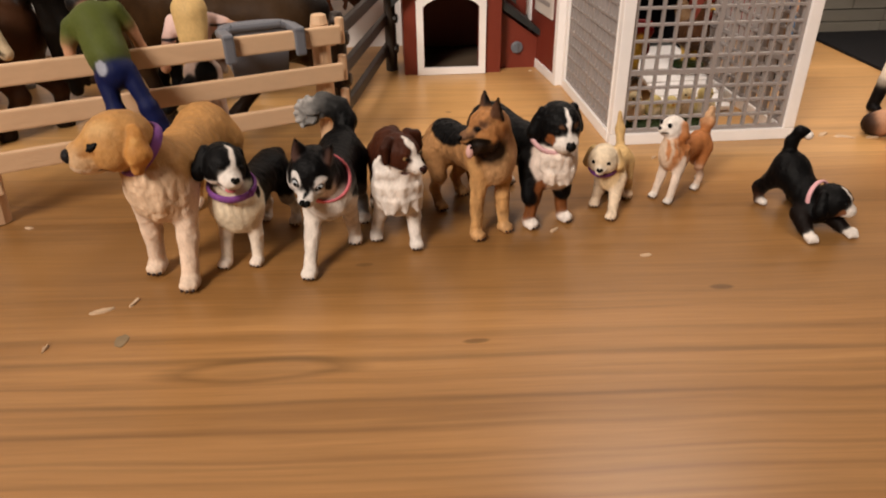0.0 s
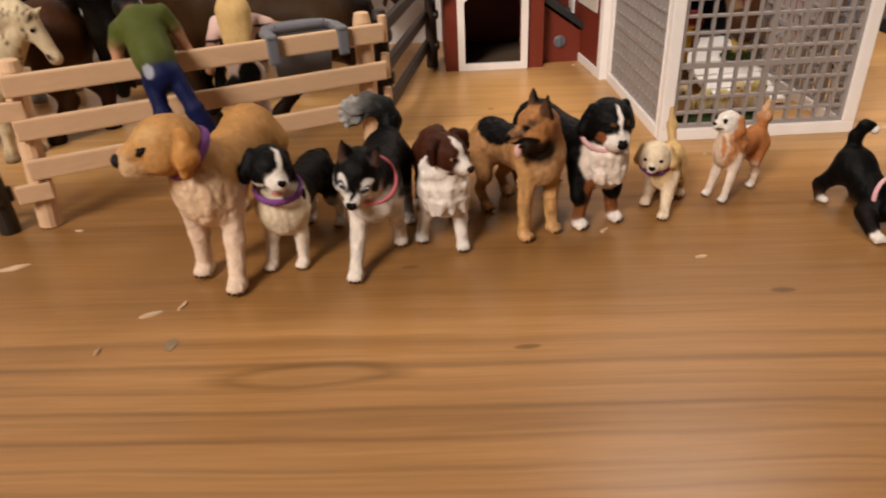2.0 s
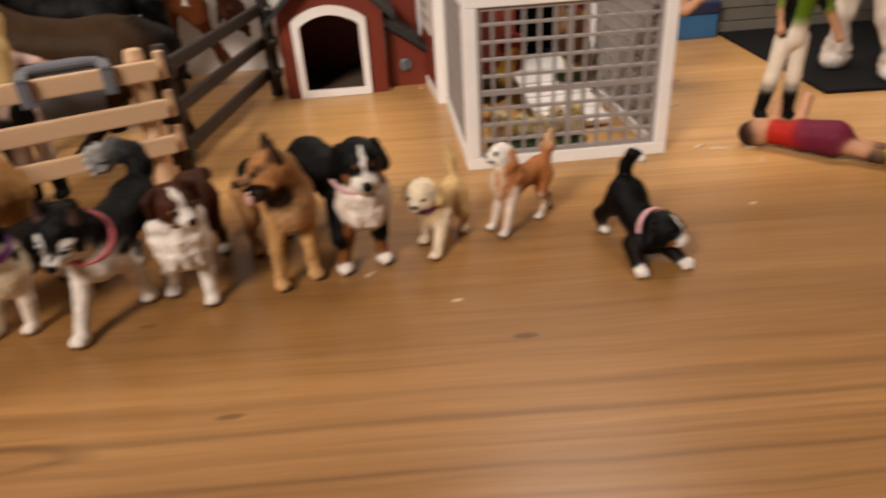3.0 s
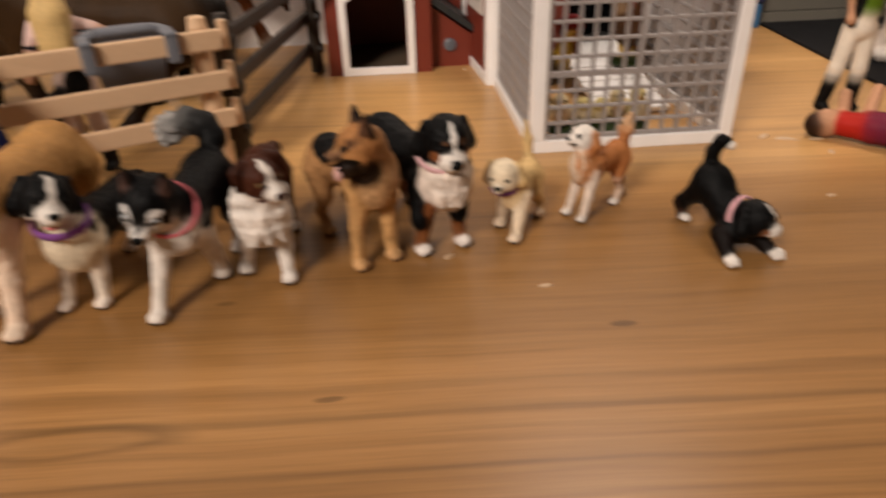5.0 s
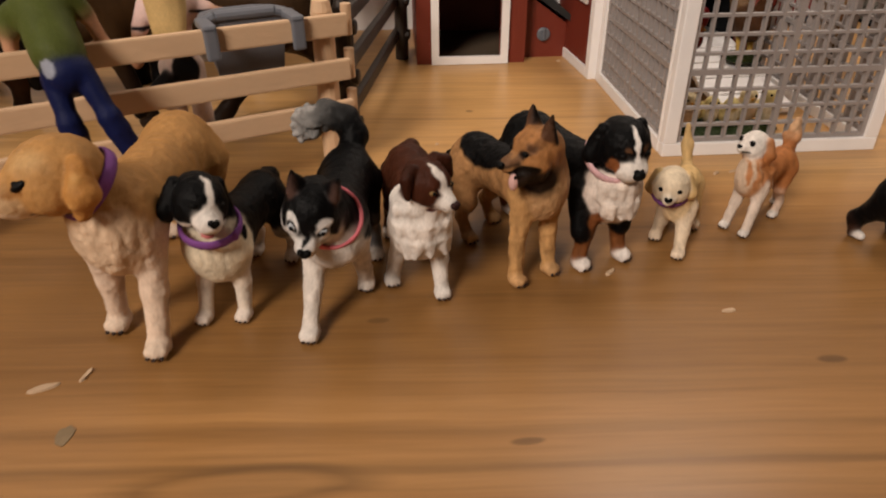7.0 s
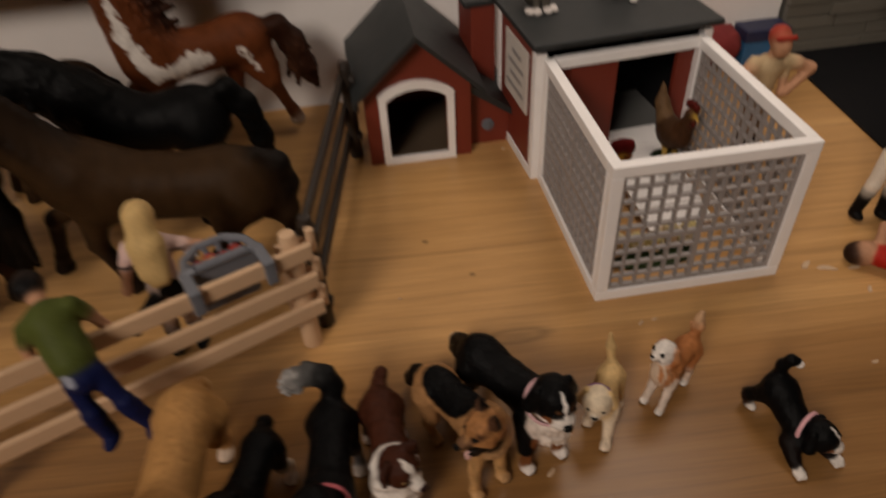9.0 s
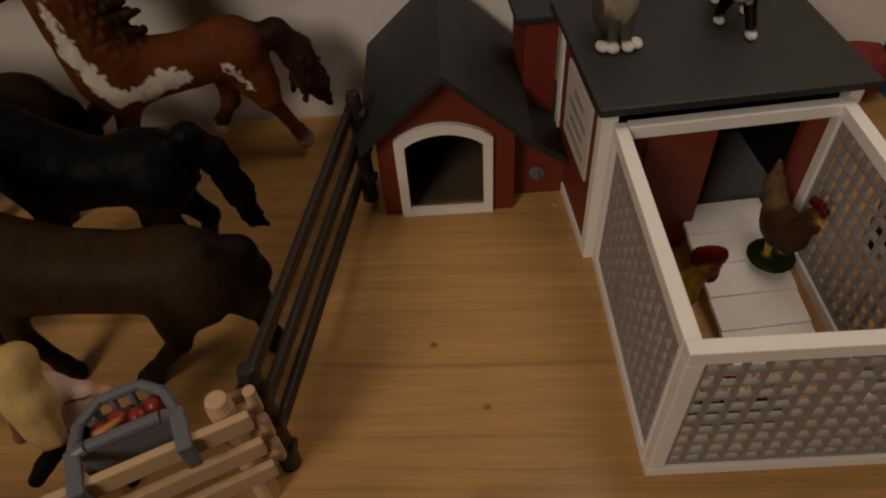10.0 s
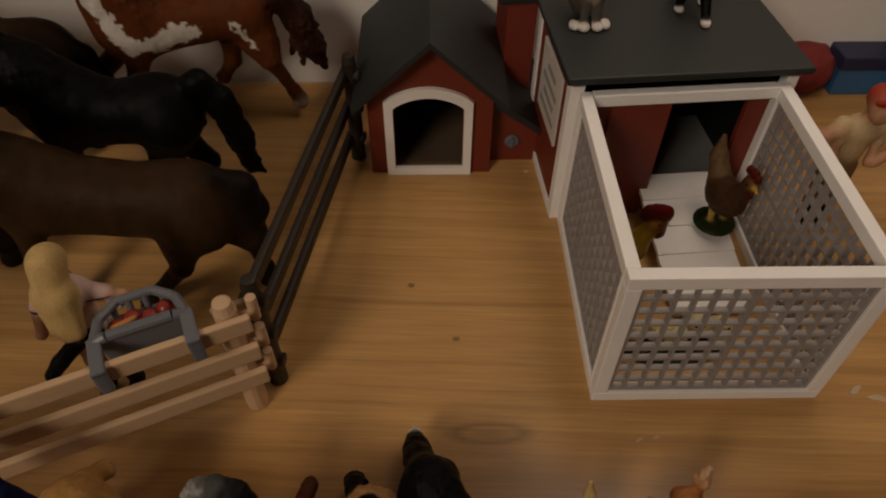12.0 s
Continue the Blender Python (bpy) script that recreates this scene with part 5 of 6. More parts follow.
horse(c, (-0.203, 0.057, 0.0725), (-0.1512, 0.058, 0.0625), [(-0.2050, 0.050), (-0.2420, 0.071), (-0.1745, 0.0450), (-0.1285, 0.0590)], (-0.2330, 0.055, 0.0955), (-0.42, -0.05, -0.90), 0.0330, (BAY, BAY2, (0.024, 0.014, 0.009), (0.03, 0.02, 0.014), BAY2), r=0.0156, thick=1.02, mane=((0.018, 0.011, 0.007), 1), knees=((-0.2120, 0.0490, 0.030), (-0.2330, 0.066, 0.034), (-0.1560, 0.0450, 0.0250), (-0.1305, 0.0580, 0.0270)))
c.limb((-0.2140, 0.055, 0.062), (-0.2300, 0.055, 0.082), 0.0125, 0.0085, BAY, 0.006)
c.chain([(-0.1390, 0.058, 0.0590), (-0.1315, 0.0605, 0.0510), (-0.1290, 0.0615, 0.0400), (-0.1300, 0.0605, 0.0320)], [0.0040, 0.0062, 0.0058, 0.0030], (0.012, 0.008, 0.006), 0.004)
c.limb((-0.1430, 0.0590, 0.047), (-0.1315, 0.0590, 0.0290), 0.0100, 0.0058, BAY2, 0.005)
c.build("toy_horse", "dark brown horse figurine walking behind the pale fence", "toy horse", 0.0002, 0.003, group="toy horses")

c = Clay(0.0009, 0.0015)
horse(c, (-0.205, 0.101, 0.0735), (-0.1690, 0.101, 0.0720), [(-0.212, 0.093), (-0.226, 0.110), (-0.175, 0.096), (-0.165, 0.112)], (-0.2480, 0.100, 0.0950), (-0.35, -0.12, -0.93), 0.030, (BLK, BLK, BLK, BLK, (0.012, 0.009, 0.008)), r=0.0140, thick=1.1, mane=(INK, -1), tail=[(-0.1590, 0.1010, 0.0690), (-0.1515, 0.1020, 0.0700), (-0.1455, 0.1030, 0.0610), (-0.1415, 0.1040, 0.0440), (-0.1395, 0.1040, 0.0270)], tail_col=INK)
c.chain([(-0.1500, 0.1020, 0.0690), (-0.1440, 0.1030, 0.0560), (-0.1410, 0.1040, 0.0400), (-0.1390, 0.1040, 0.0240)], [0.0036, 0.0046, 0.0050, 0.0024], INK)
c.chain([(-0.200, 0.101, 0.0640), (-0.216, 0.100, 0.0765), (-0.231, 0.100, 0.0860), (-0.2460, 0.100, 0.0905)], [0.0110, 0.0112, 0.0100, 0.0078], BLK, 0.006)
for k in range(11):
    q = Vector((-0.2030 - 0.0043 * k, 0.0965, 0.0760 + 0.0040 * k - 0.00017 * k * k))
    c.limb(q, q + Vector((-0.002 + 0.004 * (k % 2), -0.0080, -0.0170 - 0.002 * (k % 3))), 0.0042, 0.0016, INK, 0.0014)
c.ruff((-0.225, 0.098, 0.084), 0.026, 0.0007)
for k in range(10):
    q = 0.062 - 0.0038 * k
    c.limb((-0.1450 + 0.0005 * k, 0.1035, q), (-0.1395 + 0.0005 * k + 0.0014 * (k % 2), 0.1035, q - 0.0055), 0.0028, 0.0010, INK, 0.0012)
c.ruff((-0.141, 0.103, 0.043), 0.020, 0.0013)
c.build("toy_horse", "black horse figurine with thick mane and arched tail", "toy horse", 0.0004, 0.003, group="toy horses")

# chestnut pinto at a gallop
PINTO, PMANE = (0.145, 0.048, 0.018), (0.040, 0.016, 0.009)
c = Clay(0.0009, 0.0008)
horse(c, (-0.1880, 0.1560, 0.0800), (-0.1500, 0.1680, 0.0785), [(-0.2020, 0.1480), (-0.2240, 0.1540), (-0.1288, 0.1750), (-0.1715, 0.1870)], (-0.2040, 0.1510, 0.1240), (-0.72, -0.10, -0.62), 0.026, (PINTO, PINTO, (0.125, 0.045, 0.018), (0.42, 0.36, 0.30), PINTO), r=0.0128, thick=1.35, lift=(0.0, 0.012, 0.0080, 0.0110), knees=((-0.2000, 0.1480, 0.0330), (-0.2220, 0.1520, 0.0360), (-0.1380, 0.1650, 0.0420), (-0.1600, 0.1780, 0.0330)))
c.limb((-0.1960, 0.1530, 0.0660), (-0.2020, 0.1510, 0.1000), 0.0130, 0.0105, PINTO, 0.008)
c.chain([(-0.1460, 0.1690, 0.0640), (-0.1410, 0.1670, 0.0500), (-0.1380, 0.1650, 0.0420)], [0.0110, 0.0072, 0.0046], PINTO, 0.005)
c.chain([(-0.1420, 0.1690, 0.0700), (-0.1300, 0.1735, 0.0690), (-0.1235, 0.1755, 0.0580), (-0.1185, 0.1770, 0.0420), (-0.1135, 0.1785, 0.0280)], [0.0042, 0.0056, 0.0072, 0.0060, 0.0016], PMANE, 0.003)
for k, (dx, dz) in enumerate(((0.003, 0.014), (-0.011, 0.006), (-0.006, 0.000), (0.001, 0.006), (0.004, 0.022))):
    c.limb((-0.1225, 0.1745 - 0.002 * (k % 2), 0.056), (-0.1180 + dx, 0.1765, 0.0310 + dz), 0.0042, 0.0012, (0.085, 0.038, 0.022), 0.001)
c.ruff((-0.120, 0.176, 0.045), 0.020, 0.0014)
for k in range(9):
    q = (-0.1900 - 0.0018 * k, 0.1525, 0.0840 + 0.0050 * k)
    c.limb(q, (q[0] + 0.0130 + 0.0025 * (k % 3), 0.1580, q[2] - 0.002 + 0.003 * (k % 3)), 0.0062, 0.0014, PMANE, 0.0016)
c.ruff((-0.186, 0.156, 0.100), 0.024, 0.0018)
for p, rr, an in (((-0.2015, 0.1420, 0.0960), (0.0024, 0.013, 0.0090), -8), ((-0.2000, 0.1415, 0.0840), (0.0036, 0.013, 0.0085), -6), ((-0.1960, 0.1415, 0.0725), (0.0042, 0.013, 0.0100), -14), ((-0.1918, 0.1425, 0.0635), (0.0042, 0.013, 0.0062), -20), ((-0.1840, 0.1455, 0.0620), (0.0070, 0.011, 0.0036), 0), ((-0.1715, 0.1490, 0.0640), (0.0090, 0.011, 0.0050), 8), ((-0.1770, 0.1470, 0.0580), (0.0085, 0.011, 0.0034), -6), ((-0.1470, 0.1560, 0.0620), (0.0014, 0.010, 0.0060), -18), ((-0.1430, 0.1570, 0.0545), (0.0014, 0.010, 0.0062), -34), ((-0.1710, 0.1865, 0.0120), (0.006, 0.006, 0.0070), 0)):
    c.dab(p, rr, SNOW, Matrix.Rotation(radians(an), 3, "Y"), 0.0005)
c.dab((-0.1750, 0.1480, 0.0570), (0.0045, 0.008, 0.0016), PINTO, None, 0.0004)
c.build("toy_horse", "chestnut and white pinto horse figurine galloping beside the wall", "toy horse", 0.0003, 0.003, 0.004, group="toy horses")

# brown horse between the black one and the wall
CHOC = (0.050, 0.026, 0.012)
c = Clay(0.0010, 0.0015)
horse(c, (-0.2660, 0.1440, 0.0800), (-0.2330, 0.1440, 0.0720), [(-0.2740, 0.1360), (-0.2860, 0.1500), (-0.2380, 0.1380), (-0.2300, 0.1520)], (-0.3170, 0.1440, 0.0860), (-0.80, 0.0, -0.55), 0.030, (CHOC, BAY, BAY, BAY2, BAY2), r=0.0135, tail=[(-0.2230, 0.1440, 0.0660), (-0.2160, 0.1440, 0.0560), (-0.2120, 0.1440, 0.0440), (-0.2140, 0.1440, 0.0250)], tail_col=(0.012, 0.008, 0.006))
c.build("toy_horse", "brown horse figurine with dark tail by the wall", "toy horse", 0.0002, 0.003, group="toy horses")

c = Clay(0.0010, 0.0015)
horse(c, (-0.328, 0.052, 0.064), (-0.272, 0.050, 0.062), [(-0.325, 0.042), (-0.340, 0.060), (-0.2780, 0.037), (-0.2590, 0.056)], (-0.360, 0.050, 0.080), (-0.6, 0.0, -0.7), 0.028, ((0.070, 0.030, 0.013), (0.050, 0.022, 0.010), (0.03, 0.015, 0.009), (0.03, 0.02, 0.014), BAY), r=0.0145, mane=(INK, 1), tail=[(-0.2600, 0.050, 0.060), (-0.2530, 0.050, 0.067), (-0.2455, 0.050, 0.064), (-0.2420, 0.049, 0.048), (-0.2455, 0.048, 0.020)], tail_col=INK)
for k in range(7):
    q = (-0.2500 + 0.0020 * k, 0.0465 + 0.0012 * (k % 3), 0.026 - 0.002 * (k % 3))
    c.chain([(-0.2520 + 0.0016 * k, 0.049, 0.0665 - 0.0012 * abs(k - 3)), (-0.2505 + 0.0020 * k, 0.0475, 0.047), q], [0.0030, 0.0027, 0.0012], (0.010, 0.007, 0.005), 0.0012)
c.build("toy_horse", "bay horse figurine with black tail near the fence", "toy horse", 0.0003, 0.003, group="toy horses")

c = Clay(0.0010, 0.0015)
horse(c, (-0.370, 0.118, 0.082), (-0.317, 0.118, 0.080), [(-0.367, 0.108), (-0.385, 0.128), (-0.321, 0.108), (-0.309, 0.128)], (-0.400, 0.118, 0.105), (-0.6, 0, -0.7), 0.029, (SNOW, SNOW, SNOW, (0.05, 0.04, 0.03), SNOW), r=0.0150, tail=[(-0.305, 0.118, 0.078), (-0.297, 0.118, 0.070), (-0.295, 0.117, 0.045), (-0.297, 0.117, 0.022)], tail_col=INK)
c.dab((-0.310, 0.118, 0.066), (0.014, 0.03, 0.026), BLK)
c.build("toy_horse", "black and white horse figurine at the far end", "toy horse", 0.0003, 0.003, group="toy horses")

FOAL = (0.62, 0.52, 0.36)
c = Clay(0.0008, 0.0008)
horse(c, (-0.290, 0.020, 0.046), (-0.322, 0.022, 0.045), [(-0.288, 0.015), (-0.282, 0.026), (-0.324, 0.016), (-0.330, 0.028)], (-0.2640, 0.020, 0.0605), (0.50, -0.12, -0.86), 0.0185, (FOAL, FOAL, FOAL, (0.10, 0.07, 0.05), (0.60, 0.48, 0.34)), r=0.0102, tail=[(-0.331, 0.022, 0.043), (-0.337, 0.022, 0.036), (-0.340, 0.022, 0.022)], tail_col=FOAL, legr=0.003)
c.chain([(-0.288, 0.020, 0.052), (-0.277, 0.020, 0.0605), (-0.266, 0.020, 0.0625)], [0.0085, 0.0060, 0.0045], FOAL)
c.chain([(-0.290, 0.020, 0.058), (-0.278, 0.020, 0.0660), (-0.266, 0.020, 0.0665)], [0.0022, 0.0022, 0.0016], (0.66, 0.57, 0.42))
c.dab((-0.2580, 0.013, 0.0450), (0.0014, 0.006, 0.0016), (0.05, 0.035, 0.025))
spots = random.Random(4)
for k in range(130):
    s = spots.uniform(0, 1)
    p = (-0.335 + 0.080 * s, 0.010 + 0.004 * spots.random(), 0.032 + 0.030 * spots.random() + 0.012 * max(0.0, s - 0.5))
    c.dab(p, (0.0005, 0.009, 0.0012), (0.15, 0.11, 0.07), Matrix.Rotation(0.5, 3, "Y"), 0.0006)
c.build("toy_horse", "cream foal figurine with small dark spots", "toy horse", 0.0002, 0.002, group="toy horses")

c = Clay(0.0011, 0.0015)
FEATHER = (0.62, 0.56, 0.50)
horse(c, (0.228, 0.086, 0.088), (0.290, 0.090, 0.086), [(0.2190, 0.099), (0.2335, 0.0690), (0.282, 0.098), (0.295, 0.080)], (0.200, 0.088, 0.118), (-0.55, -0.1, -0.75), 0.031, (FEATHER, FEATHER, FEATHER, (0.66, 0.60, 0.55), FEATHER), r=0.0165, mane=(SNOW, 1), tail=[(0.303, 0.090, 0.082), (0.310, 0.090, 0.070), (0.312, 0.090, 0.045)], tail_col=SNOW, legr=0.0056, lift=(0.002, 0.002, 0.002, 0.002))
for fx, fy in ((0.2190, 0.099), (0.2335, 0.0690)):
    c.limb((fx + 0.0015, fy, 0.020), (fx + 0.0015, fy, 0.0075), 0.0052, 0.0082, (0.56, 0.47, 0.42), 0.002)
    c.ball((fx - 0.0035, fy - 0.0050, 0.0056), (0.0058, 0.0058, 0.0044), (0.72, 0.68, 0.64), 0.001)
    c.ruff((fx, fy, 0.012), 0.010, 0.0018)
c.build("toy_horse", "white draught horse figurine with feathered hooves on a black mat", "toy horse", 0.0006, 0.003, group="toy horses")


# ---- dolls ----
def doll(hips, chest, head, feet, grips, cols, s=1.0, hair=None, cell=0.0006, bend=(0, -0.2, 0), hs=1.0, lr=1.0):
    """A plain small figure. cols: top, trousers, boots, skin, hair."""
    top, legs, boots, flesh, mop = cols
    c = Clay(cell, 0.0004)
    hp, ch, hd = Vector(hips), Vector(chest), Vector(head)
    across = (ch - hp).cross(Vector(bend)).normalized()
    c.limb(hp, hp.lerp(ch, 0.35), 0.0062 * s, 0.0056 * s, legs, 0.002)
    c.limb(hp.lerp(ch, 0.45), ch, 0.0060 * s, 0.0070 * s, top, 0.002)
    c.limb(ch + across * 0.0045 * s, ch - across * 0.0045 * s, 0.0052 * s, 0.0052 * s, top, 0.002)
    c.limb(ch, hd, 0.0028 * s, 0.0028 * s, flesh, 0.001)
    c.ball(hd, (0.0052 * s * hs, 0.0054 * s * hs, 0.0062 * s * hs), flesh, 0.001)
    c.ball(hd + Vector((0, 0.0008, 0.0016)) * s, (0.0057 * s * hs, 0.0058 * s * hs, 0.0057 * s * hs), mop, 0.0008)
    for lock in hair or ():
        c.limb(lock[0], lock[1], lock[2], lock[3], mop, 0.002)
    for fp, sg in zip(sorted(feet, key=lambda q: -Vector(q).dot(across)), (1, -1)):
        fp = Vector(fp)
        hip = hp + across * sg * 0.0040 * s
        knee = hip.lerp(fp, 0.5) + Vector(bend) * 0.004 * s
        c.limb(hip, knee, 0.0045 * s * lr, 0.0036 * s * lr, legs, 0.0010)
        shin = knee.lerp(fp, 0.25)
        c.limb(knee, shin, 0.0036 * s, 0.0035 * s, legs, 0.001)
        c.limb(shin, fp, 0.0036 * s, 0.0030 * s, boots, 0.0008)
        c.ball(fp + Vector((0, -0.0022, -0.0004)) * s, (0.0028 * s, 0.0046 * s, 0.0022 * s), boots, 0.001)
    for hp2, sg in zip(grips, (1, -1)):
        sh = ch + across * sg * 0.0082 * s + Vector((0, 0, 0.001))
        hand = Vector(hp2)
        elbow = sh.lerp(hand, 0.5) + across * sg * 0.0010 * s
        c.limb(sh, sh.lerp(elbow, 0.75), 0.0034 * s, 0.0030 * s, top, 0.0012)
        c.limb(sh.lerp(elbow, 0.75), elbow, 0.0024 * s, 0.0023 * s, flesh, 0.0006)
        c.limb(elbow, hand, 0.0023 * s, 0.0018 * s, flesh, 0.0006)
        c.ball(hand, (0.0022 * s, 0.0022 * s, 0.0024 * s), flesh, 0.001)
    return c


FLESH = (0.52, 0.30, 0.19)
GREEN, JEANS = (0.098, 0.118, 0.032), (0.012, 0.018, 0.075)
c = doll((-0.1882, -0.0475, 0.0512), (-0.1960, -0.0352, 0.0660), (-0.2044, -0.0215, 0.0692), [(-0.1868, -0.0530, 0.0270), (-0.1735, -0.0505, 0.0262)], [(-0.1838, -0.0300, 0.0550), (-0.2050, -0.0395, 0.0535)], (GREEN, JEANS, JEANS, FLESH, (0.008, 0.008, 0.009)), 0.92, [((-0.2042, -0.0232, 0.0700), (-0.2037, -0.0228, 0.0690), 0.0046, 0.0042)], bend=(0.1, -0.6, 0.2), hs=0.76, lr=0.8)
c.limb((-0.1906, -0.0440, 0.0562), (-0.1955, -0.0360, 0.0650), 0.0068, 0.0068, GREEN, 0.002)
c.dab((-0.1911, -0.0545, 0.0543), (0.0027, 0.005, 0.0027), (0.34, 0.36, 0.42), None, 0.0003)
c.build("toy_figure", "plain figurine in green shirt and blue jeans leaning over the fence", "toy figure", 0.00025, 0.003, 0.0004, group="toy figures", relief_tone=0.12)

BLONDE, PINKTOP = (0.64, 0.46, 0.22), (0.72, 0.54, 0.50)
c = doll((-0.1748, 0.0080, 0.0370), (-0.1748, 0.0070, 0.0562), (-0.1742, 0.0065, 0.0705), [(-0.1798, 0.0070, 0.0034), (-0.1698, 0.0090, 0.0034)], [(-0.1575, 0.0082, 0.0540), (-0.1878, 0.0030, 0.0400)], (PINKTOP, (0.62, 0.50, 0.44), (0.015, 0.014, 0.014), FLESH, BLONDE), 0.92, [((-0.1742, 0.0050, 0.0722), (-0.1737, 0.0012, 0.0620), 0.0050, 0.0054), ((-0.1760, 0.0008, 0.0625), (-0.1762, -0.0025, 0.0510), 0.0046, 0.0026), ((-0.1715, 0.0008, 0.0625), (-0.1708, -0.0028, 0.0490), 0.0046, 0.0028), ((-0.1738, -0.0006, 0.0600), (-0.1736, -0.0040, 0.0480), 0.0042, 0.0020)])
c.dab((-0.1722, 0.0020, 0.0365), (0.0046, 0.007, 0.0062), (0.012, 0.012, 0.012), None, 0.0004)
c.chain([(-0.1785, 0.0040, 0.0340), (-0.1850, -0.0005, 0.0285), (-0.1885, -0.0030, 0.0245)], [0.0030, 0.0028, 0.0024], (0.015, 0.014, 0.014), 0.0008)
c.limb((-0.1625, 0.0075, 0.0522), (-0.1600, 0.0072, 0.0505), 0.0016, 0.0016, (0.75, 0.75, 0.78), 0.0005)
for e in ((-0.1652, 0.0078, 0.0560), (-0.1838, 0.0050, 0.0510)):
    c.dab(e, (0.0052, 0.0052, 0.0008), (0.02, 0.02, 0.03), None, 0.0003)
c.build("toy_figure", "plain figurine with long blonde hair and pale pink top", "toy figure", 0.00015, 0.002, 0.0004, group="toy figures", relief_tone=0.12)

c = doll((0.1490, 0.0275, 0.0375), (0.1500, 0.0272, 0.0560), (0.1505, 0.0270, 0.0715), [(0.1402, 0.0290, 0.0034), (0.1522, 0.0265, 0.0034)], [(0.1675, 0.0220, 0.0370), (0.1405, 0.0230, 0.0420)], ((0.12, 0.20, 0.02), (0.78, 0.70, 0.60), (0.008, 0.007, 0.007), FLESH, (0.06, 0.03, 0.015)), 0.90)
for sg in (-1, 1):
    c.dab((0.1497 + 0.0068 * sg, 0.0260, 0.0520), (0.0030, 0.010, 0.0140), (0.015, 0.014, 0.013), None, 0.0005)
c.build("toy_figure", "plain rider figurine in green top, cream breeches and black boots", "toy figure", 0.0001, 0.002, 0.0004, group="toy figures", relief_tone=0.12)

c = Clay(0.0006, 0.0004)
c.ball((0.1240, -0.0020, 0.0062), (0.0056, 0.0052, 0.0060), FLESH, 0.001)
c.ball((0.1220, -0.0005, 0.0054), (0.0060, 0.0056, 0.0053), (0.035, 0.018, 0.012), 0.001)
c.limb((0.1290, -0.0065, 0.0070), (0.1370, -0.0135, 0.0072), 0.0050, 0.0056, (0.42, 0.03, 0.02))
c.limb((0.1370, -0.0135, 0.0075), (0.1450, -0.0205, 0.0078), 0.0062, 0.0074, (0.17, 0.025, 0.055))
for d in (-0.0026, 0.0026):
    c.limb((0.1460 + d * 0.3, -0.0215 + d, 0.0070), (0.1580 + d, -0.0310 + d * 1.2, 0.0045), 0.0032, 0.0024, FLESH)
    c.limb((0.1565 + d, -0.0300 + d * 1.2, 0.0045), (0.1600 + d, -0.0325 + d * 1.2, 0.0042), 0.0028, 0.0028, INK, 0.0006)
    c.limb((0.1615 + d, -0.0335 + d * 1.2, 0.0036), (0.1625 + d, -0.0340 + d * 1.2, 0.0100), 0.0028, 0.0034, (0.55, 0.40, 0.06), 0.0006)
c.limb((0.1300, -0.0020, 0.0090), (0.1320, 0.0020, 0.0170), 0.0026, 0.0022, FLESH)
c.limb((0.1370, -0.0080, 0.0110), (0.1420, -0.0030, 0.0200), 0.0026, 0.0022, FLESH)
c.build("toy_figure", "plain figurine lying down in red top and burgundy skirt", "toy figure", 0.0001, 0.002, 0.0004, group="toy figures", relief_tone=0.12)

KHAKI = (0.52, 0.40, 0.25)
c = doll((0.1160, 0.0930, 0.0340), (0.1160, 0.0915, 0.0535), (0.1170, 0.0900, 0.0682), [(0.1120, 0.0920, 0.0034), (0.1200, 0.0920, 0.0034)], [(0.1235, 0.0870, 0.0400), (0.1085, 0.0870, 0.0400)], (KHAKI, (0.30, 0.20, 0.12), (0.02, 0.015, 0.012), FLESH, (0.33, 0.045, 0.03)), 0.95, hs=0.98)
for sg, far in ((-1, 0.015), (1, 0.0225)):
    c.chain([(0.1160 + 0.008 * sg, 0.0915, 0.0560), (0.1160 + far * 0.62 * sg, 0.0908, 0.0540), (0.1160 + far * sg, 0.0900, 0.0505), (0.1160 + 0.0095 * sg, 0.0860, 0.0405)], [0.0036, 0.0034, 0.0028, 0.0022], [KHAKI, FLESH, FLESH])
c.ball((0.1173, 0.0868, 0.0655), (0.0046, 0.0038, 0.0056), FLESH, 0.0008)
c.limb((0.1130, 0.0850, 0.0705), (0.1215, 0.0850, 0.0705), 0.0013, 0.0013, (0.33, 0.045, 0.03), 0.0008)
c.build("toy_figure", "plain figurine in khaki with red cap and bent arms", "toy figure", 0.0001, 0.002, 0.0004, group="toy figures", relief_tone=0.12)

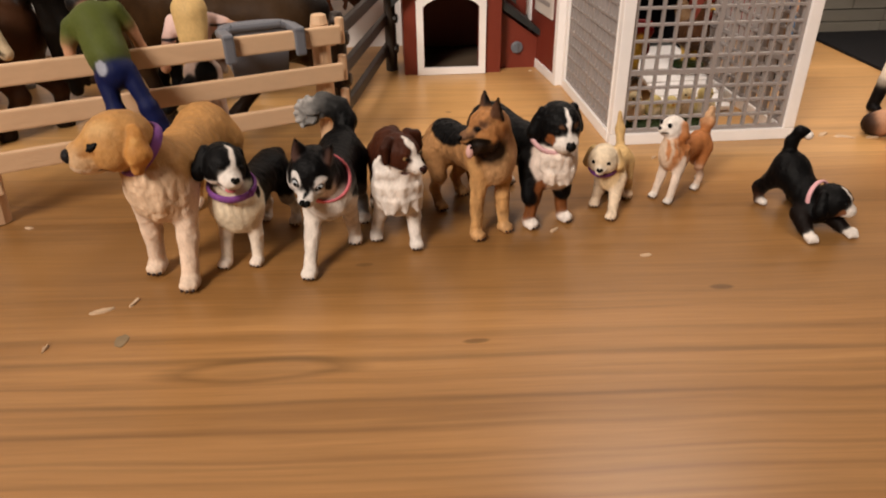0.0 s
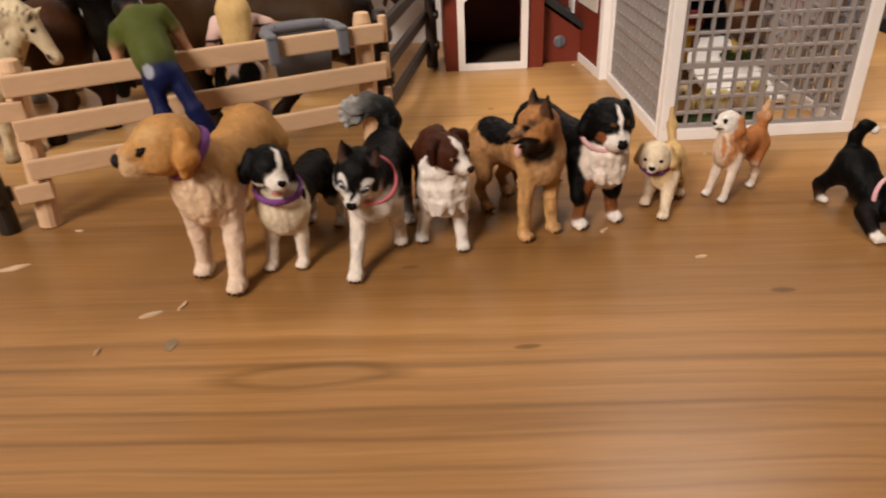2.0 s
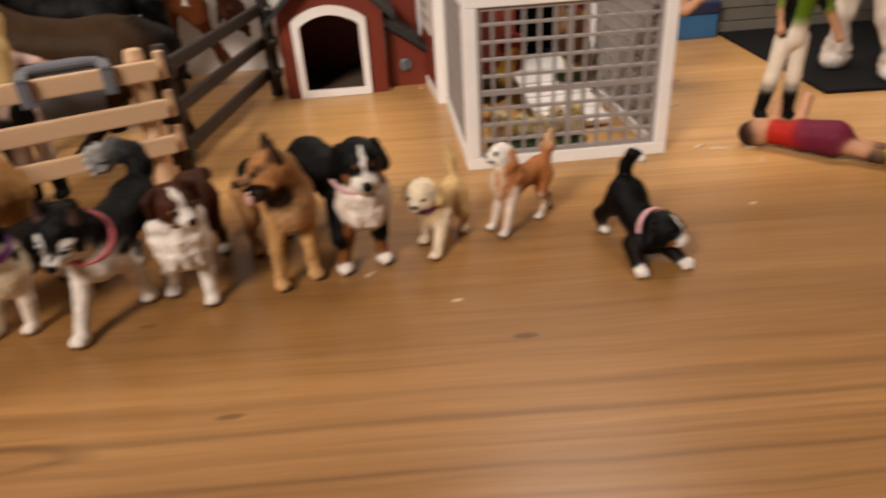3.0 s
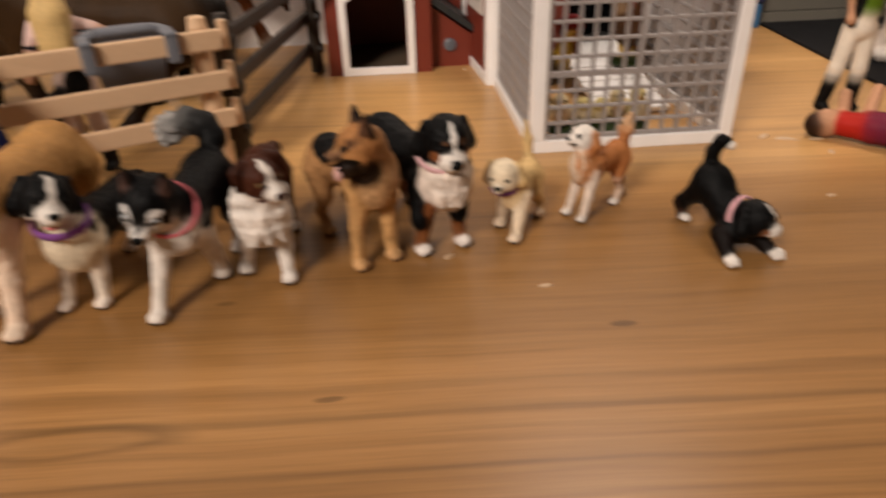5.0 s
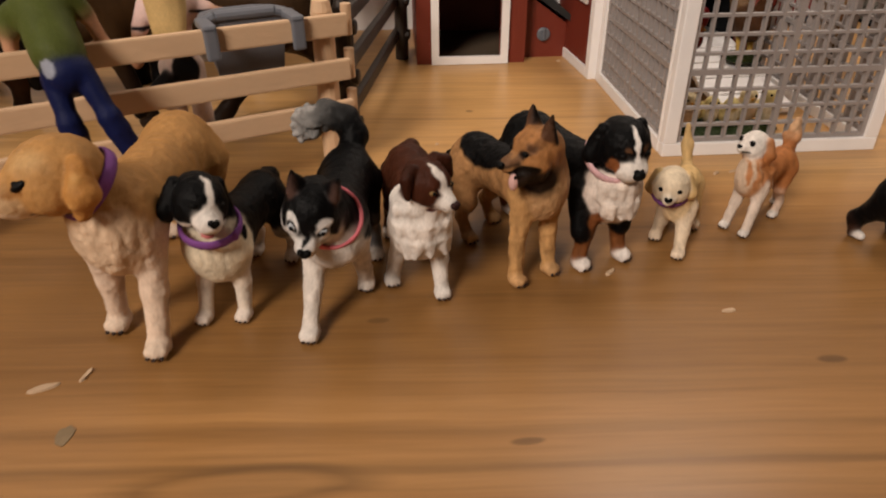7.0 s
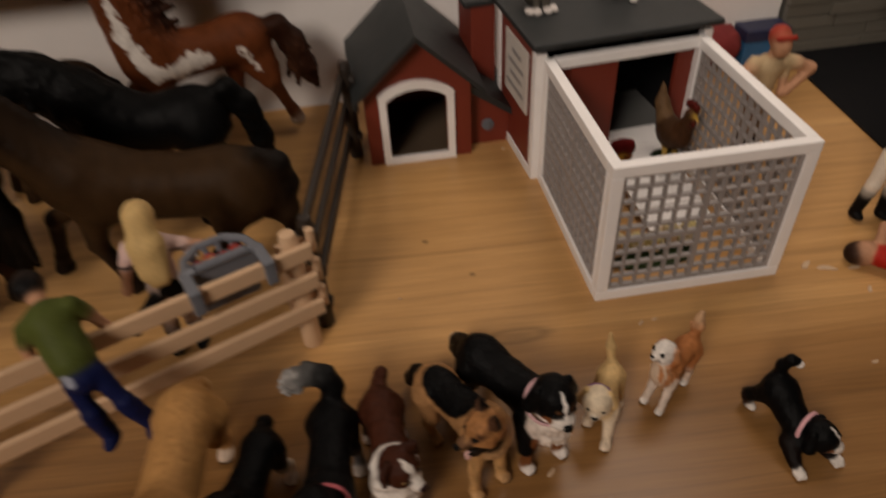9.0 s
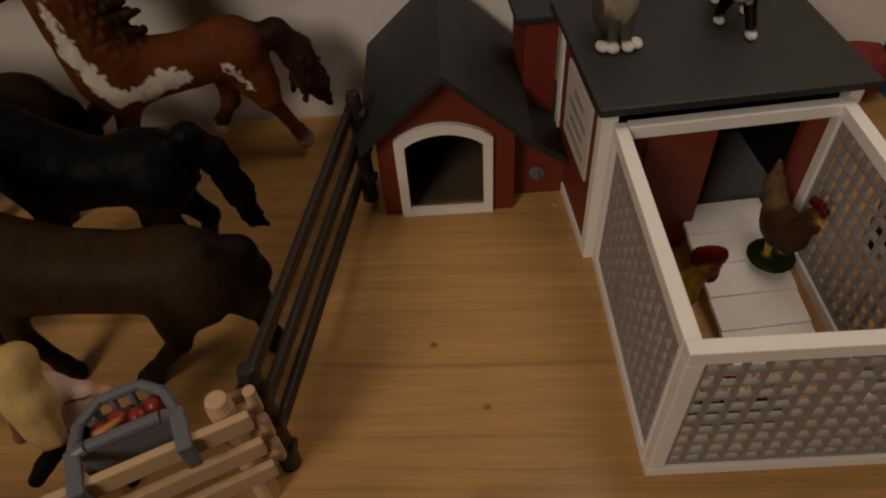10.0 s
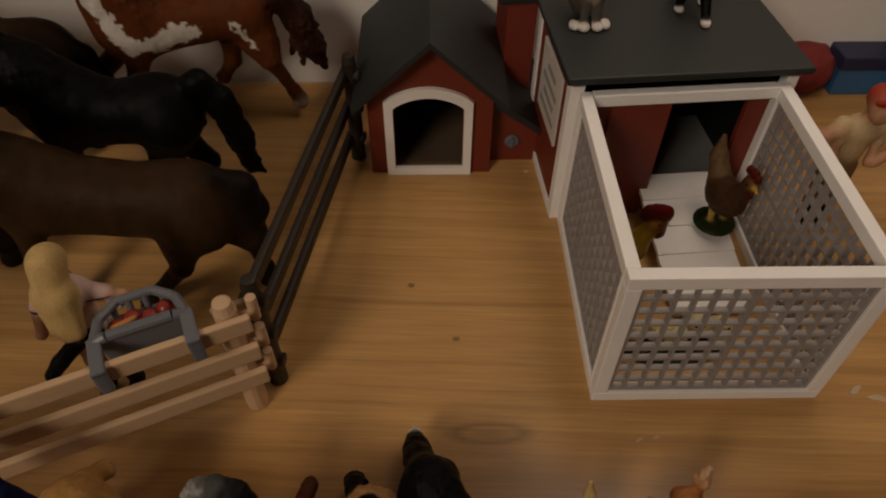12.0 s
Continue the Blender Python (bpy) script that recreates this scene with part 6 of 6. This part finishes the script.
# ---- hens, chicks and cats ----
def hen(where, s, body, wing, comb, heading, tail_col, label, base=None, group="hens", crest=1.0, red_face=False):
    c = Clay(0.00045, 0.0005)
    x, y, z0 = where
    m = Matrix.Rotation(radians(heading), 3, "Z")
    w = lambda a, b, d: tuple(Vector((x, y, z0)) + m @ Vector((a, b, d)) * s)
    if base:
        c.ball(w(0, 0, 0.0012), (0.0090 * s, 0.0090 * s, 0.0024 * s), base, 0.001)
    c.ball(w(0, 0, 0.0165), (0.0105 * s, 0.0072 * s, 0.0080 * s), body, 0.003, m)
    c.limb(w(0.006, 0, 0.019), w(0.0105, 0, 0.0310), 0.0052 * s, 0.0030 * s, wing, 0.003)
    c.ball(w(0.0110, 0, 0.0330), (0.0034 * s, 0.0030 * s, 0.0034 * s), wing, 0.001)
    c.limb(w(0.013, 0, 0.0330), w(0.0165, 0, 0.0322), 0.0014 * s, 0.0004 * s, (0.55, 0.36, 0.08), 0.0005)
    for k in range(4):
        c.ball(w(0.0075 + 0.0022 * k, 0, 0.0372 + 0.0008 * math.sin(k)), (0.0015 * s * crest, 0.0010 * s * crest, 0.0022 * s * crest), comb, 0.0006)
    c.ball(w(0.0135, 0, 0.0290), (0.0013 * s * crest, 0.0012 * s * crest, 0.0024 * s * crest), comb, 0.0005)
    if red_face:
        c.ball(w(0.0122, 0, 0.0318), (0.0034 * s, 0.0034 * s, 0.0036 * s), comb, 0.0006)
    c.chain([w(-0.007, 0, 0.020), w(-0.0125, 0, 0.028), w(-0.0140, 0, 0.0370)], [0.0050 * s, 0.0034 * s, 0.0010 * s], tail_col)
    for b in (0.003, -0.003):
        c.limb(w(0, b, 0.011), w(0.001, b, 0.001), 0.0018 * s, 0.0010 * s, (0.5, 0.34, 0.1), 0.001)
        c.ball(w(0.003, b, 0.0006), (0.003 * s, 0.0018 * s, 0.0007 * s), (0.5, 0.34, 0.1), 0.0005, m)
        c.bead(w(0.0122, b * 0.85, 0.0338), 0.0006 * s, INK)
    c.build("toy_hen", label, "toy hen", 0.0003, 0.0012, group=group)


hen((0.0637, 0.0780, 0.0132), 1.0, (0.060, 0.031, 0.016), (0.075, 0.035, 0.017), (0.10, 0.014, 0.010), -80, (0.14, 0.085, 0.045), "brown hen figurine on a green base on the ramp", (0.02, 0.035, 0.012))
hen((0.0185, 0.0610, 0.0), 1.0, (0.05, 0.032, 0.022), (0.42, 0.26, 0.04), (0.11, 0.008, 0.008), -8, (0.04, 0.03, 0.025), "rooster figurine with yellow neck and red comb", None, "hens", 2.1, True)
c = Clay(0.0006)
c.ball((0.0335, 0.0235, 0.0010), (0.0230, 0.0105, 0.0026), (0.035, 0.055, 0.018), 0.002)
c.build("grass_base", "green grassy figurine base lying in the run", "toy base", 0.0006, 0.001)
for k, (x, y, size) in enumerate(((0.0170, 0.0235, 1.0), (0.0275, 0.0250, 0.86), (0.0345, 0.0225, 0.86), (0.0430, 0.0265, 1.0), (0.0515, 0.0250, 1.05))):
    c = Clay(0.0005)
    col, head = ((0.66, 0.58, 0.42), (0.64, 0.54, 0.26)) if k % 3 else ((0.60, 0.45, 0.30), (0.66, 0.56, 0.36))
    c.ball((x, y, 0.0080), (0.0046 * size, 0.0050 * size, 0.0054 * size), col, 0.001)
    c.ball((x - 0.0008, y - 0.0024, 0.0142 * size), (0.0034 * size, 0.0034 * size, 0.0034 * size), head, 0.001)
    for d in (-1, 1):
        c.ball((x + d * 0.0040 * size, y, 0.0085), (0.0012, 0.0032, 0.0034), head, 0.0008)
        c.limb((x + d * 0.0015, y - 0.0010, 0.0050), (x + d * 0.0015, y - 0.0015, 0.0030), 0.0007, 0.0006, (0.5, 0.3, 0.1), 0.0004)
        c.bead((x - 0.0008 + d * 0.0016, y - 0.0053 * size, 0.0150 * size), 0.0005, INK)
    c.bead((x - 0.0008, y - 0.0060 * size, 0.0138 * size), 0.0007, (0.5, 0.25, 0.05))
    c.build("toy_chick", "fluffy cream and yellow chick figurine on a green base", "toy chick", 0.0004, 0.001, group="chicks in the run")

RZ = HZ + 0.0062
c = Clay(0.0006)
CATGREY, CATW = (0.11, 0.10, 0.085), (0.62, 0.58, 0.55)
c.ball((0.0090, 0.1380, RZ + 0.0120), (0.0080, 0.0095, 0.0120), CATGREY, 0.003)
c.ball((0.0090, 0.1310, RZ + 0.0180), (0.0058, 0.0055, 0.0100), (0.40, 0.34, 0.25), 0.003)
c.ball((0.0090, 0.1290, RZ + 0.0310), (0.0062, 0.0060, 0.0056), CATGREY, 0.002)
for d in (-0.0032, 0.0032):
    c.limb((0.0090 + d * 0.8, 0.1295, RZ + 0.0150), (0.0090 + d * 0.8, 0.1270, RZ + 0.0025), 0.0024, 0.0018, CATGREY)
    c.ball((0.0090 + d * 0.85, 0.1250, RZ + 0.0016), (0.0024, 0.0030, 0.0017), CATW, 0.0008)
    c.ball((0.0090 + d * 2.0, 0.1270, RZ + 0.0016), (0.0024, 0.0034, 0.0017), CATW, 0.0008)
    c.limb((0.0090 + d, 0.1290, RZ + 0.0350), (0.0090 + d * 1.2, 0.1290, RZ + 0.0395), 0.0022, 0.0004, CATGREY)
seated = c.build("toy_cat", "grey cat figurine with white paws sitting on the roof", "toy cat", group="toy cats")
c = Clay(0.0006)
c.limb((0.0540, 0.1360, RZ + 0.0160), (0.0590, 0.1520, RZ + 0.0160), 0.0062, 0.0058, BLK)
c.ball((0.0535, 0.1300, RZ + 0.0240), (0.0056, 0.0054, 0.0052), BLK, 0.002)
c.ball((0.0540, 0.1310, RZ + 0.0170), (0.0042, 0.0040, 0.0055), CATW, 0.002)
for a, b in (((0.0510, 0.1350), (0.0505, 0.1385)), ((0.0580, 0.1340), (0.0575, 0.1255)), ((0.0560, 0.1530), (0.0550, 0.1540)), ((0.0620, 0.1490), (0.0625, 0.1440))):
    c.limb((*a, RZ + 0.0130), (*b, RZ + 0.0030), 0.0028, 0.0018, BLK)
    c.ball((b[0], b[1] - 0.0014, RZ + 0.0015), (0.0021, 0.0028, 0.0016), CATW, 0.0008)
c.chain([(0.0595, 0.157, RZ + 0.017), (0.061, 0.163, RZ + 0.022), (0.061, 0.165, RZ + 0.032)], [0.0022, 0.002, 0.0014], BLK)
strolling = c.build("toy_cat", "black and white cat figurine walking on the roof", "toy cat", group="toy cats")
turn_house(seated, strolling)

# ---- things at the back ----
mat_m = Matrix.Translation((0.190, 0.056, 0)) @ Matrix.Rotation(radians(-4), 4, "Z")
tagged(part("black_mat", slab(0.0, 0.30, 0.0, 0.150, 0.0, 0.0020, 0.0006, mat_m), BLACK), "thin black mat lying on the table", "mat")
box = thing("blue_box", (0.192, 0.200, 0), "small blue card box standing against the wall", "box")
part("body", slab(0.166, 0.195, 0.192, 0.208, 0.0, 0.0158, 0.0008), BLUEBOX, box)
part("lid", slab(0.165, 0.196, 0.191, 0.209, 0.0160, 0.0240, 0.0012), surface("navy_card", (0.018, 0.022, 0.06), 0.5, 0.3, 80.0, 0.1, 400.0), box)
bm = bmesh.new()
bmesh.ops.create_icosphere(bm, subdivisions=4, radius=1.0)
for v in bm.verts:
    k = 1 + 0.12 * (noise.noise(v.co * 2.2) + 0.5 * noise.noise(v.co * 5))
    v.co = Vector((0.1500 + 0.016 * v.co.x * k, 0.200 + 0.014 * v.co.y * k, max(0.0, 0.0130 + 0.0140 * v.co.z * k)))
tagged(part("red_pouch", bm, REDCLOTH, None, "", True), "soft dark red cloth pouch beside the blue box", "pouch")
stones = thing("stone_facing", (0.33, BACK, 0), "grey stone strip facing on the wall", "wall facing", kind="structure")
part("backing", slab(0.196, 0.70, BACK - 0.006, BACK, 0.0, 0.048, 0), JOINT, stones)

# ---- shavings on the table ----
bits = random.Random(11)
for x, y, s, ang in ((-0.0172, -0.0983, 0.0022, 10), (-0.1825, -0.1142, 0.0042, 20), (-0.1742, -0.1108, 0.0022, 70), (-0.2383, -0.083, 0.0052, 25), (-0.2267, -0.0583, 0.0018, 0), (-0.0425, -0.0780, 0.0028, 35), (-0.191, -0.131, 0.0018, 90), (0.120, -0.004, 0.0036, 0), (0.118, -0.018, 0.0030, 60), (0.100, 0.002, 0.0042, 40), (0.128, 0.10, 0.0050, 0), (0.0140, -0.0172, 0.0022, 30), (0.0204, -0.0163, 0.0018, 10), (0.160, 0.025, 0.003, 0), (0.112, 0.060, 0.0055, 15), (0.108, -0.002, 0.005, -20), (-0.012, 0.128, 0.0014, 0), (-0.085, 0.018, 0.0010, 0), (0.095, -0.055, 0.002, 0)):
    bm = bmesh.new()
    ring0, ring1 = [], []
    for k in range(9):
        a = 2 * math.pi * k / 9
        rr = s * bits.uniform(0.6, 1.1)
        p = Matrix.Rotation(radians(ang), 3, "Z") @ Vector((rr * math.cos(a), 0.34 * rr * math.sin(a), 0))
        ring0.append(bm.verts.new((x + p.x, y + p.y, 0.0)))
        ring1.append(bm.verts.new((x + p.x * 0.9, y + p.y * 0.9, 0.0003 + 0.0005 * bits.random())))
    bm.faces.new(ring0)
    bm.faces.new(ring1[::-1])
    for k in range(9):
        bm.faces.new((ring0[k], ring1[k], ring1[(k + 1) % 9], ring0[(k + 1) % 9]))
    tagged(part("wood_shaving", bm, SHAVING), "pale curled shaving lying on the table", "shaving", "shavings on the table")

bm = bmesh.new()
rim = []
for k in range(22):
    a = 2 * math.pi * k / 22
    q = 1 + 0.35 * noise.noise(Vector((math.cos(a) * 1.5, math.sin(a) * 1.5, 3.0)))
    rim.append(bm.verts.new((-0.1719 + 0.0018 * q * math.cos(a), -0.1290 + 0.0026 * q * math.sin(a), 0.0002)))
bm.faces.new(rim)
low = bmesh.ops.extrude_face_region(bm, geom=bm.faces[:])
for v in low["geom"]:
    if isinstance(v, bmesh.types.BMVert):
        v.co.z = 0.0
tagged(part("glue_smudge", bm, SMUDGE), "small grey-green dried smudge on the table", "stain")

# ---- stone strips, one by one ----
shape = bmesh.new()
slab(-0.5, 0.5, -0.5, 0.5, -0.5, 0.5, 0, bm=shape)
strip_mesh = bpy.data.meshes.new("strip")
shape.to_mesh(strip_mesh)
shape.free()
strip_mesh.materials.append(STONE)
cut = random.Random(5)
z = 0.0
while z < 0.046:
    high, x = 0.0085, 0.1955 - cut.uniform(0.0, 0.0)
    while x < 0.69:
        wide = cut.uniform(0.03, 0.07)
        ob = new("strip", strip_mesh)
        ob.parent = stones
        deep = cut.uniform(0.004, 0.007)
        ob.scale = Vector((wide - 0.0008, deep, high - 0.0008)) * U
        ob.location = Vector((x + wide / 2, BACK - 0.006 - deep / 2 + 0.001, z + high / 2)) * U - AT[stones]
        x += wide
    z += high
